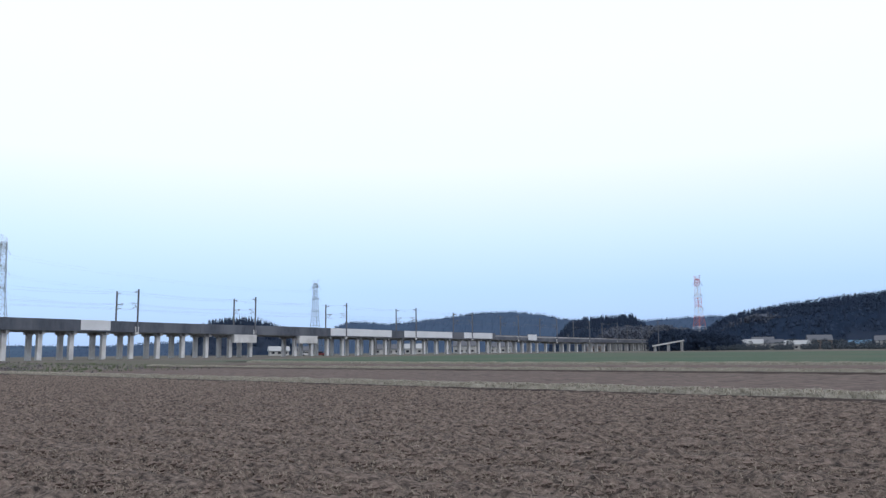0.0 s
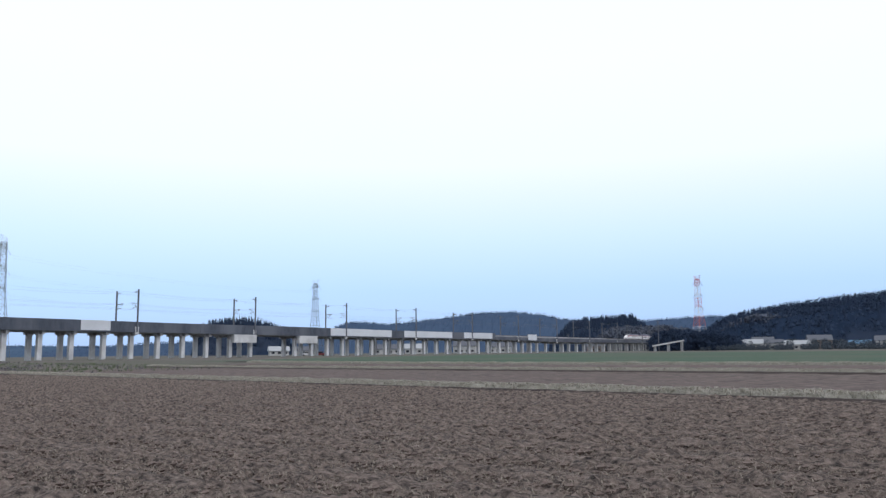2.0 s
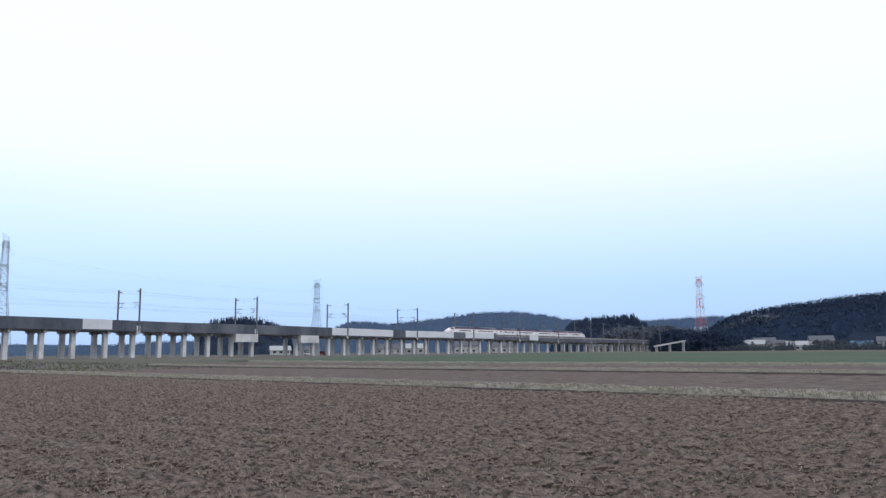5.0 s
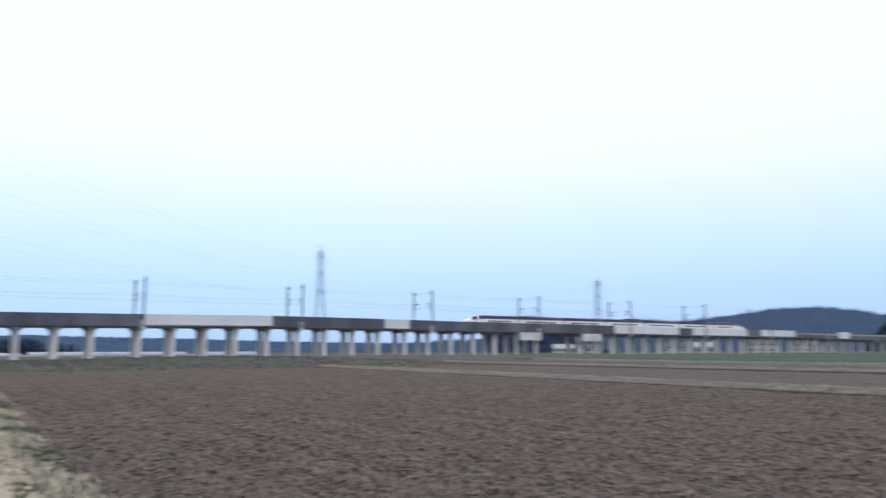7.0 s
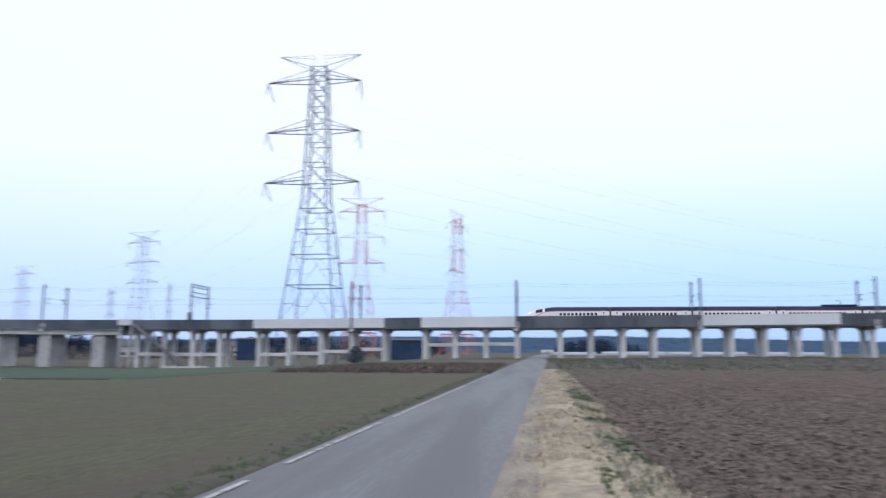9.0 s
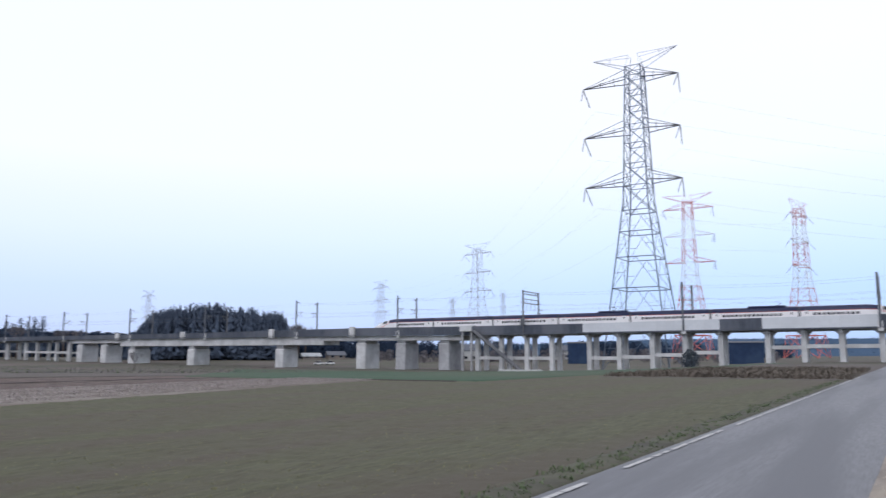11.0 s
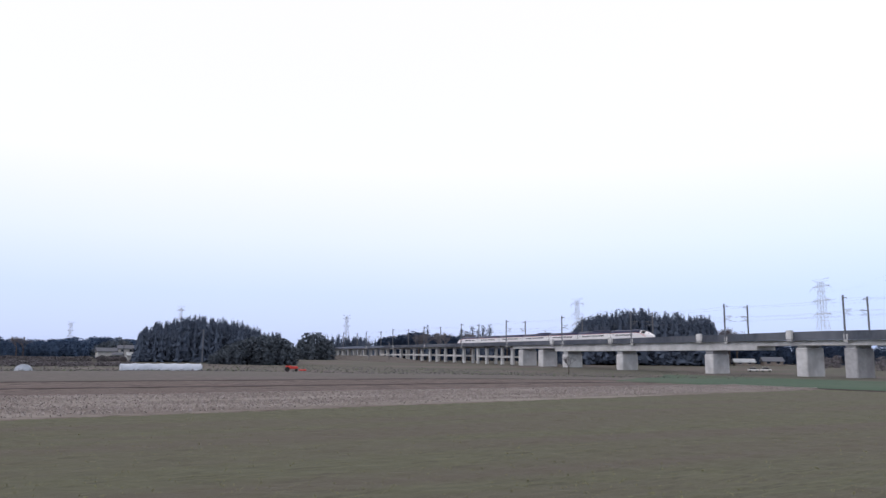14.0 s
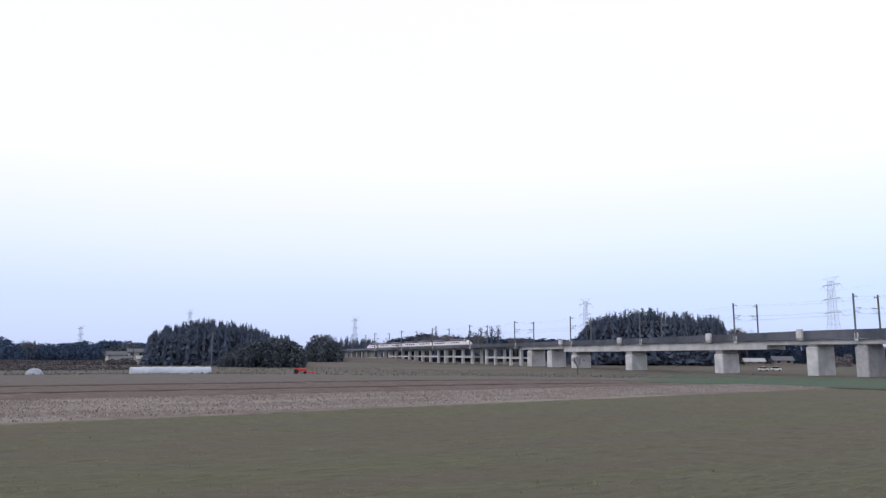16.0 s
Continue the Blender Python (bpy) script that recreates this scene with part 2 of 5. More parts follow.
def thing(name, label, category, m=None, group="", kind=""):
    ob = new(name)
    ob.empty_display_size = 0.5
    if m is not None:
        ob.matrix_basis = m
    return tagged(ob, label, category, group, kind)


def box(bm, x0, x1, y0, y1, z0, z1, bevel=0.0):
    r = bmesh.ops.create_cube(bm, size=1.0, matrix=Matrix.LocRotScale(((x0 + x1) / 2, (y0 + y1) / 2, (z0 + z1) / 2), None, (x1 - x0, y1 - y0, z1 - z0)))
    if bevel:
        edges = list({e for v in r["verts"] for e in v.link_edges})
        bmesh.ops.bevel(bm, geom=edges, offset=bevel, segments=1, affect="EDGES")
    return bm


def bar(bm, a, b, w, sides=4):
    """A straight bar from a to b."""
    a, b = Vector(a), Vector(b)
    d = b - a
    m = Matrix.Translation((a + b) / 2) @ d.to_track_quat("Z", "Y").to_matrix().to_4x4()
    bmesh.ops.create_cone(bm, cap_ends=True, segments=sides, radius1=w * 0.62, radius2=w * 0.62, depth=d.length, matrix=m)
    return bm


def grid_mesh(name, xs, ys, fz):
    """A sheet over the points fx(u, v); xs may depend on y."""
    verts, faces = [], []
    n = len(xs(ys[0]))
    for y in ys:
        for x in xs(y):
            verts.append((x, y, fz(x, y)))
    for j in range(len(ys) - 1):
        for i in range(n - 1):
            k = j * n + i
            faces.append((k, k + 1, k + n + 1, k + n))
    me = bpy.data.meshes.new(name)
    me.from_pydata(verts, [], faces)
    me.update()
    return me


def field(name, xl, xr, y0, y1, nx, ny, lift, rough, mat, label, freq=1.4, row=0.0):
    """A field between two boundary lines x = a + b * y, with clods or furrows as relief."""
    def height(x, y):
        h = noise.noise((x * freq, y * freq, 3.1)) * 0.5 + noise.noise((x * freq * 2.7, y * freq * 2.7, 8.1)) * 0.5
        return zg(x, y) + lift + rough * h + (row * math.sin(x * 4.4 + 0.8 * noise.noise((x * 0.2, y * 0.1, 1.0))) if row else 0.0)
    me = grid_mesh(name, lambda y: np.linspace(xl[0] + xl[1] * y, xr[0] + xr[1] * y, nx), np.linspace(y0, y1, ny), height)
    for j in range(ny):
        for i in range(nx):
            if i in (0, nx - 1) or j in (0, ny - 1):
                me.vertices[j * nx + i].co.z -= 0.2
    ob = part(name, me, mat, smooth=True)
    return tagged(ob, label, "field", kind="structure")


def tufts(name, places, mat, label, category, size=0.25, width=0.03, blades=4, lean=0.5, seed=1, rise=1.0):
    """Many blades of grass or straw, one object."""
    rnd = random.Random(seed)
    verts, faces = [], []
    for x, y, z, s in places:
        for _ in range(blades):
            a, h = rnd.uniform(0, math.tau), size * s * rnd.uniform(0.5, 1.2)
            w = width * rnd.uniform(0.6, 1.4)
            dx, dy = math.cos(a), math.sin(a)
            ox, oy = x + rnd.uniform(-1, 1) * size * 0.35, y + rnd.uniform(-1, 1) * size * 0.35
            l = lean * rnd.uniform(0.2, 1.3)
            k = len(verts)
            verts += [(ox - dy * w, oy + dx * w, z - 0.02), (ox + dy * w, oy - dx * w, z - 0.02),
                      (ox + dx * h * l * 0.4 + dy * w * 0.7, oy + dy * h * l * 0.4 - dx * w * 0.7, z + h * 0.6 * rise),
                      (ox + dx * h * l * 0.4 - dy * w * 0.7, oy + dy * h * l * 0.4 + dx * w * 0.7, z + h * 0.6 * rise),
                      (ox + dx * h * l, oy + dy * h * l, z + h * rise * max(0.25, 1 - l * 0.4))]
            faces += [(k, k + 1, k + 2, k + 3), (k + 3, k + 2, k + 4)]
    me = bpy.data.meshes.new(name)
    me.from_pydata(verts, [], faces)
    me.update()
    ob = part(name, me, mat)
    return tagged(ob, label, category, kind="stuff")


# ---- the land ----
def build_ground():
    radii = [0.0, 2.0, 4.0, 7.0]
    while radii[-1] < 4600:
        radii.append(radii[-1] * 1.10 + 0.4)
    n = 288
    verts, faces = [(0, 0, -0.08)], []
    for r in radii[1:]:
        for i in range(n):
            x, y, _ = at(360 * i / n, r)
            verts.append((x, y, zg(x, y) - 0.08 + (0.12 * noise.noise((x * 0.07, y * 0.07, 0)) if r > 90 else 0.0)))
    for i in range(n):
        faces.append((0, 1 + (i + 1) % n, 1 + i))
    for j in range(len(radii) - 2):
        for i in range(n):
            a, b = 1 + j * n + i, 1 + j * n + (i + 1) % n
            faces.append((a, b, b + n, a + n))
    me = bpy.data.meshes.new("ground")
    me.from_pydata(verts, [], faces)
    me.update()
    bm = bmesh.new()
    bm.from_mesh(me)
    bmesh.ops.recalc_face_normals(bm, faces=bm.faces)
    bm.to_mesh(me)
    bm.free()
    tagged(part("ground", me, "ground", smooth=True), "flat winter farmland with rough dull grass and earth", "ground", kind="structure")


build_ground()
BANK_A, BANK_B = (26.3, 0.115), (52.5, 0.10)
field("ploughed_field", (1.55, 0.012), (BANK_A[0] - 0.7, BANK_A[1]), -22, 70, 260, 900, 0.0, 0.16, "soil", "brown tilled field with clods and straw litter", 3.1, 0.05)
field("ploughed_field_strip", (BANK_A[0] + 0.8, BANK_A[1]), (BANK_B[0] - 0.7, BANK_B[1]), -40, 85, 60, 260, -0.02, 0.10, "soil_far", "brown tilled field strip between two grassy banks", 1.2)
field("ploughed_field_far", (BANK_B[0] + 0.8, BANK_B[1]), (78, 0.06), -60, 96, 40, 160, -0.02, 0.10, "soil_far", "far brown tilled field behind a grassy bank", 1.0)
field("green_field_far", (80.5, 0.06), (215, 0.25), -160, 120, 60, 120, 0.0, 0.06, "green", "dark green winter crop field", 0.3)
field("sprouting_field", (-21.9, -0.17), (-3.72, 0.016), -40, 60, 150, 660, 0.0, 0.055, "wheat", "olive field of sparse young sprouts on brown soil", 2.4)
field("stubble_strip", (-34.0, -0.04), (-21.4, -0.17), -50, 62, 60, 240, 0.015, 0.045, "stubble", "pale stubble strip with dry stalks", 1.6)
field("ploughed_strip", (-40.4, -0.05), (-33.8, -0.04), -60, 66, 30, 160, 0.0, 0.05, "soil_far", "brown tilled strip beside pale stubble", 1.0)
field("damp_furrow", (-41.3, -0.05), (-40.3, -0.05), -60, 72, 6, 120, 0.02, 0.05, "dark_strip", "dark furrow between two fields", 1.0)
field("ploughed_field_west", (-50.0, -0.05), (-41.2, -0.05), -70, 76, 40, 120, 0.01, 0.05, "soil_far", "wide brown tilled field", 0.8)
field("damp_furrow_west", (-51.2, -0.05), (-49.9, -0.05), -70, 76, 6, 120, 0.03, 0.05, "dark_strip", "dark furrow at a field edge", 1.0)
field("fallow_field_west", (-150, 0.0), (-51.1, -0.05), -100, 80, 60, 120, 0.02, 0.07, "fallow", "greyish fallow field with dry weeds", 0.5)
field("green_field_near_viaduct", (-7.0, -1.0), (-22.4, 0.02), 40, 172, 70, 130, 0.07, 0.05, "green", "green crop field below the railway viaduct", 0.3)
# dark strips laid along both banks as the shadow below their near edge
field("damp_bank_foot", (BANK_A[0] - 1.25, BANK_A[1]), (BANK_A[0] - 0.55, BANK_A[1]), -30, 76, 5, 200, 0.07, 0.06, "dark_strip", "dark strip of painted shade at the foot of a bank", 1.5)
field("damp_bank_foot", (BANK_B[0] - 1.5, BANK_B[1]), (BANK_B[0] - 0.6, BANK_B[1]), -50, 92, 5, 200, 0.08, 0.06, "dark_strip", "dark strip of painted shade at the foot of a bank", 1.5)
field("weedy_field", (-17.5, -0.03), (-3.4, 0.016), 52.5, 150, 40, 110, 0.05, 0.10, "fallow", "weedy brown fallow ground beside the road", 0.6)
field("road_edge", (-4.45, 0.012), (-3.70, 0.016), -30, 58, 8, 300, 0.02, 0.05, "ground", "weedy earth strip along the road edge", 2.0)
field("damp_furrow", (-37.0, 0.0), (-22.6, 0.0), 39.5, 40.2, 40, 4, 0.06, 0.04, "dark_strip", "dark furrow before a green crop", 1.0)
field("damp_ditch", (81.0, 0.06), (82.4, 0.06), -160, 110, 5, 160, 0.05, 0.10, "dark_strip", "dark ditch edge beside a green field", 1.0)


def build_bank(line, y0, y1, height, width, label, seed):
    def fz(x, y):
        c = line[0] + line[1] * y
        k = max(0.0, 1 - (abs(x - c) / width) ** 4)
        return zg(x, y) - 0.12 + (height + 0.12) * k * (0.9 + 0.25 * noise.noise((x * 0.8, y * 0.8, seed)))
    me = grid_mesh("grassy_bank", lambda y: np.linspace(line[0] + line[1] * y - width, line[0] + line[1] * y + width, 11), np.linspace(y0, y1, 300), fz)
    tagged(part("grassy_bank", me, "bank", smooth=True), label, "bank", kind="structure")
    rnd = random.Random(seed)
    places = []
    for _ in range(int((y1 - y0) * 110)):
        y = rnd.uniform(y0, y1)
        x = line[0] + line[1] * y + rnd.uniform(-1, 1) * width * 0.9
        places.append((x, y, fz(x, y), rnd.uniform(0.6, 1.2)))
    tufts("dry_grass", places, "dry_grass", "dry bleached grass on a field bank", "grass", 0.14, 0.011, 4, 1.4, seed)


build_bank(BANK_A, -30, 76, 0.22, 0.80, "low field bank covered with bleached grass", 3)
build_bank(BANK_B, -50, 92, 0.23, 0.85, "low grassy bank between tilled fields", 4)

build_bank((79.4, 0.06), -90, 100, 0.22, 0.6, "thin grassy bank beside a green crop field", 6)


def build_mound():
    """A long grassy earth bank in front of the far western stretch of the line."""
    def fz(x, y):
        k = ss(-345, -430, x) * (1 - 0.6 * ss(-560, -700, x))
        return zg(x, y) - 0.3 + (2.9 * k + 0.25) * math.exp(-((y - 181) / 11) ** 2) * (1 + 0.15 * noise.noise((x * 0.05, y * 0.1, 3))) + 0.1 * noise.noise((x * 0.4, y * 0.4, 1))
    me = grid_mesh("earth_mound", lambda y: np.linspace(-720, -335, 200), np.linspace(152, 198, 40), fz)
    tagged(part("earth_mound", me, "fallow", smooth=True), "long low earth bank with dry grass", "bank", kind="structure")
    rnd = random.Random(21)
    places = []
    for _ in range(6000):
        x, y = rnd.uniform(-700, -340), rnd.uniform(158, 190)
        places.append((x, y, fz(x, y), rnd.uniform(0.5, 1.3)))
    tufts("dry_grass", places, "weed_brown", "dry brown grass on an earth bank", "grass", 0.3, 0.05, 3, 0.9, 22)
    p = thing("pale_channel", "short pale concrete channel edge on an earth bank", "kerb")
    part("edge", box(bmesh.new(), -452, -430, 180.2, 180.9, fz(-440, 180.5) - 0.2, fz(-440, 180.5) + 0.25, 0.05), "concrete_light", p)


build_mound()


def build_road():
    def xs(y):
        return np.linspace(-3.75 + 0.016 * y, -0.55 + 0.026 * y, 7)
    me = grid_mesh("farm_road", xs, np.concatenate([np.linspace(-40, 60, 120), np.linspace(62, 420, 80)]), lambda x, y: 0.03 + 0.02 * (1 - ((x - (-2.1 + 0.021 * y)) / 1.6) ** 2))
    road = tagged(part("road", me, "asphalt", smooth=True), "narrow worn grey asphalt farm road", "road", kind="structure")
    rnd = random.Random(5)
    y = -12.0
    while y < 60:
        length = rnd.uniform(0.25, 1.3) if y < 24 else rnd.uniform(1.5, 5.0)
        bm = bmesh.new()
        x0 = -3.60 + 0.016 * y
        q = [(x0 + rnd.uniform(-.015, .015), y, 0.047), (x0 + 0.075 + rnd.uniform(-.015, .015), y + rnd.uniform(-.05, .05), 0.047),
             (x0 + 0.075 + 0.016 * length, y + length, 0.047), (x0 + 0.016 * length, y + length + rnd.uniform(-.08, .08), 0.047)]
        top = [bm.verts.new(v) for v in q]
        bm.faces.new(top)
        part("line_mark", bm, "line", road, "worn white edge line")
        y += length + (rnd.uniform(0.04, 0.22) if rnd.random() < 0.8 else rnd.uniform(0.6, 1.6))


build_road()


def build_verge():
    def fz(x, y):
        c = 0.35 + 0.022 * y
        return 0.02 + 0.16 * max(0.0, 1 - ((x - c) / 1.05) ** 2) * (0.8 + 0.5 * noise.noise((x * 1.3, y * 0.9, 2)))
    me = grid_mesh("straw_verge", lambda y: np.linspace(-0.65 + 0.025 * y, 0.85 + 0.2 * noise.noise((y * 0.7, 0, 0)) + 0.02 * y, 18), np.linspace(-20, 66, 420), fz)
    tagged(part("straw_verge", me, "straw_mat", smooth=True), "roadside verge heaped with pale dry straw", "verge", kind="structure")
    me = grid_mesh("dirt_shoulder", lambda y: np.linspace(-0.66 + 0.026 * y, -0.16 + 0.12 * noise.noise((y * 0.5, 3, 0)) + 0.024 * y, 8), np.linspace(-20, 66, 420), lambda x, y: fz(x, y) + 0.014)
    tagged(part("dirt_shoulder", me, "shoulder", smooth=True), "bare grey brown dirt shoulder along the asphalt", "verge", kind="structure")
    me = grid_mesh("weedy_edge", lambda y: np.linspace(0.6 + 0.02 * y, 1.75 + 0.02 * y, 12), np.linspace(-20, 66, 420), lambda x, y: fz(x, y) - 0.012)
    tagged(part("weedy_edge", me, "weedy", smooth=True), "weedy earth edge between straw verge and field", "verge", kind="structure")
    rnd = random.Random(7)
    pale, green = [], []
    for _ in range(5200):
        y = -6 + 70 * rnd.random() ** 1.7
        x = rnd.uniform(-0.45, 1.5) + 0.022 * y
        if noise.noise((x * 0.9, y * 0.5, 4.0)) < 0.12 and rnd.random() < 0.8:
            pale.append((x, y, fz(x, y), rnd.uniform(0.5, 1.1)))
        elif x - 0.022 * y > 0.55:
            green.append((x, y, fz(x, y), rnd.uniform(0.5, 1.0)))
    tufts("straw_heap", pale, "straw_pale", "loose pale straw lying along the road verge", "straw", 0.16, 0.010, 4, 2.0, 8)
    tufts("verge_weeds", green, "weed", "low green weeds between the straw", "grass", 0.09, 0.010, 4, 1.2, 9)
    places = []
    for _ in range(1800):
        y = -6 + 70 * rnd.random() ** 1.5
        x = -4.1 + rnd.gauss(0, 0.17) + 0.014 * y
        places.append((x, y, 0.0, rnd.uniform(0.5, 1.1)))
    tufts("roadside_grass", places, "weed", "short dull grass along the road edge", "grass", 0.10, 0.010, 4, 1.4, 10)


build_verge()


def build_litter():
    rnd = random.Random(11)
    clods, straw, verts, faces = [], [], [], []
    for _ in range(60000):
        r, a = 5 + 45 * rnd.random() ** 1.7, rnd.uniform(-2, 92)
        x, y, _z = at(a, r)
        if 1.7 < x < BANK_A[0] - 1 + 0.115 * y:
            straw.append((x, y, 0.045, rnd.uniform(0.4, 1.4)))
    tufts("straw_bits", straw, "straw", "short pale straw bits on tilled soil", "straw", 0.080, 0.0060, 1, 1.2, 12, 0.18)
    for _ in range(22000):
        r, a = 4.5 + 40 * rnd.random() ** 1.6, rnd.uniform(-2, 92)
        x, y, _z = at(a, r)
        if not 1.6 < x < BANK_A[0] - 1 + 0.115 * y:
            continue
        s = 0.014 + 0.06 * rnd.random() ** 3
        k = len(verts)
        for dx, dy, dz in ((1, 0.2, 0.2), (-1, 0.2, 0.1), (-0.2, 1, 0.1), (0.1, -1, 0.2), (0.3, 0.2, 0.55), (0, 0, -0.8)):
            verts.append((x + s * dx * rnd.uniform(.6, 1.4), y + s * dy * rnd.uniform(.6, 1.4), 0.02 + s * dz * rnd.uniform(.7, 1.2)))
        faces += [(k, k + 2, k + 4), (k + 2, k + 1, k + 4), (k + 1, k + 3, k + 4), (k + 3, k, k + 4), (k + 2, k, k + 5), (k + 1, k + 2, k + 5), (k + 3, k + 1, k + 5), (k, k + 3, k + 5)]
    me = bpy.data.meshes.new("clods")
    me.from_pydata(verts, [], faces)
    me.update()
    tagged(part("soil_clods", me, "clod"), "loose clods of brown soil", "soil", kind="stuff")
    places = []
    for _ in range(20000):
        y = rnd.uniform(-30, 40)
        x = rnd.uniform(-33.6 - 0.04 * y, -22.2 - 0.17 * y)
        places.append((x, y, 0.03, rnd.uniform(0.5, 1.3)))
    tufts("stubble_stalks", places, "stalk", "pale dry stubble stalks and husks", "stubble", 0.085, 0.011, 3, 1.4, 13, 0.6)
    places = []
    for _ in range(7000):
        r, a = 4.5 + 30 * rnd.random() ** 1.5, rnd.uniform(-110, -10)
        x, y, _z = at(a, r)
        if -21.5 - 0.17 * y < x < -4.8:
            places.append((x, y, 0.0, rnd.uniform(0.5, 1.2)))
    tufts("crop_sprouts", places, "sprout", "tiny young crop sprouts", "crop", 0.035, 0.004, 3, 2.5, 14)
    places = []
    for _ in range(5200):
        x = rnd.uniform(-19, -2.8)
        y = rnd.uniform(54, 90)
        places.append((x, y, zg(x, y), rnd.uniform(0.5, 1.3)))
    tufts("dry_weeds", places, "weed_brown", "brown dry weeds on a bank beside the road", "grass", 0.45, 0.05, 3, 0.8, 15)


build_litter()


def build_far_weeds():
    rnd = random.Random(17)
    dry, green = [], []
    for _ in range(7000):
        x, y = rnd.uniform(3, 70), rnd.uniform(70, 195)
        if noise.noise((x * 0.08, y * 0.05, 6.0)) + rnd.uniform(-.3, .3) > 0.05:
            dry.append((x, y, zg(x, y) - 0.05, rnd.uniform(0.5, 1.4)))
        else:
            green.append((x, y, zg(x, y) - 0.05, rnd.uniform(0.5, 1.3)))
    for _ in range(5000):
        r, a = rnd.uniform(110, 300), rnd.uniform(-97, -40)
        x, y, _z = at(a, r)
        if x < -114 and y < 196:
            (dry if rnd.random() < 0.75 else green).append((x, y, zg(x, y) - 0.05, rnd.uniform(0.6, 2.2)))
    tufts("dry_weeds", dry, "twig", "brown dry weeds on fallow flats", "grass", 0.3, 0.04, 3, 0.9, 18)
    tufts("green_weeds", green, "weed", "dull green weeds on fallow flats", "grass", 0.25, 0.04, 3, 0.9, 19)


build_far_weeds()

# ---- the viaduct ----
TOP = [(-900, 7.9), (-450, 9.0), (-300, 9.25), (-230, 9.4), (-150, 10.0), (-108, 9.85), (-74, 9.95), (-4, 10.75), (43, 11.1), (76, 11.45), (105, 11.35), (140, 11.05), (190, 10.95), (250, 10.5), (330, 10.4), (370, 10.2)]
LOW = [(326, 9.0), (370, 8.4), (500, 8.4), (900, 7.2)]
BOT = [(-900, 6.4), (-450, 7.7), (-150, 7.7), (-108, 7.45), (-74, 7.5), (-4, 7.85), (76, 8.6), (140, 8.3), (250, 7.7), (330, 7.6), (393, 6.6), (520, 6.4), (900, 5.4)]
RAIL = [(-900, 7.7), (-400, 8.75), (-250, 9.05), (-100, 9.2), (0, 9.6), (80, 9.85), (200, 9.75), (360, 9.55), (520, 8.8), (900, 7.2)]
Y0, Y1 = 199.0, 209.4
COLUMN_Y = (201.5, 206.9)


def prism(bm, xs, lower, upper, y0, y1):
    """A band along X between two height profiles."""
    rings = []
    for x in xs:
        rings.append([bm.verts.new(v) for v in ((x, y0, lower(x)), (x, y1, lower(x)), (x, y1, upper(x)), (x, y0, upper(x)))])
    for a, b in zip(rings, rings[1:]):
        for i in range(4):
            bm.faces.new((a[i], a[(i + 1) % 4], b[(i + 1) % 4], b[i]))
    bm.faces.new(rings[0])
    bm.faces.new(rings[-1][::-1])
    bmesh.ops.recalc_face_normals(bm, faces=bm.faces)
    return bm


def steps(a, b, d=6.0):
    return list(np.linspace(a, b, max(2, int(abs(b - a) / d) + 1)))


def bottom(x):
    return table(x, BOT)


def upper(x):
    return table(x, TOP) if x < 326.4 or 360.0 <= x <= 369.6 else table(x, LOW)


WHITE = [(-541.0, -457.0), (-74.2, -38.3), (-28.4, -3.3), (43.4, 76.7), (111.8, 120.4), (208.6, 244.6), (253.0, 288.5), (298.3, 323.6), (360.0, 369.6)]


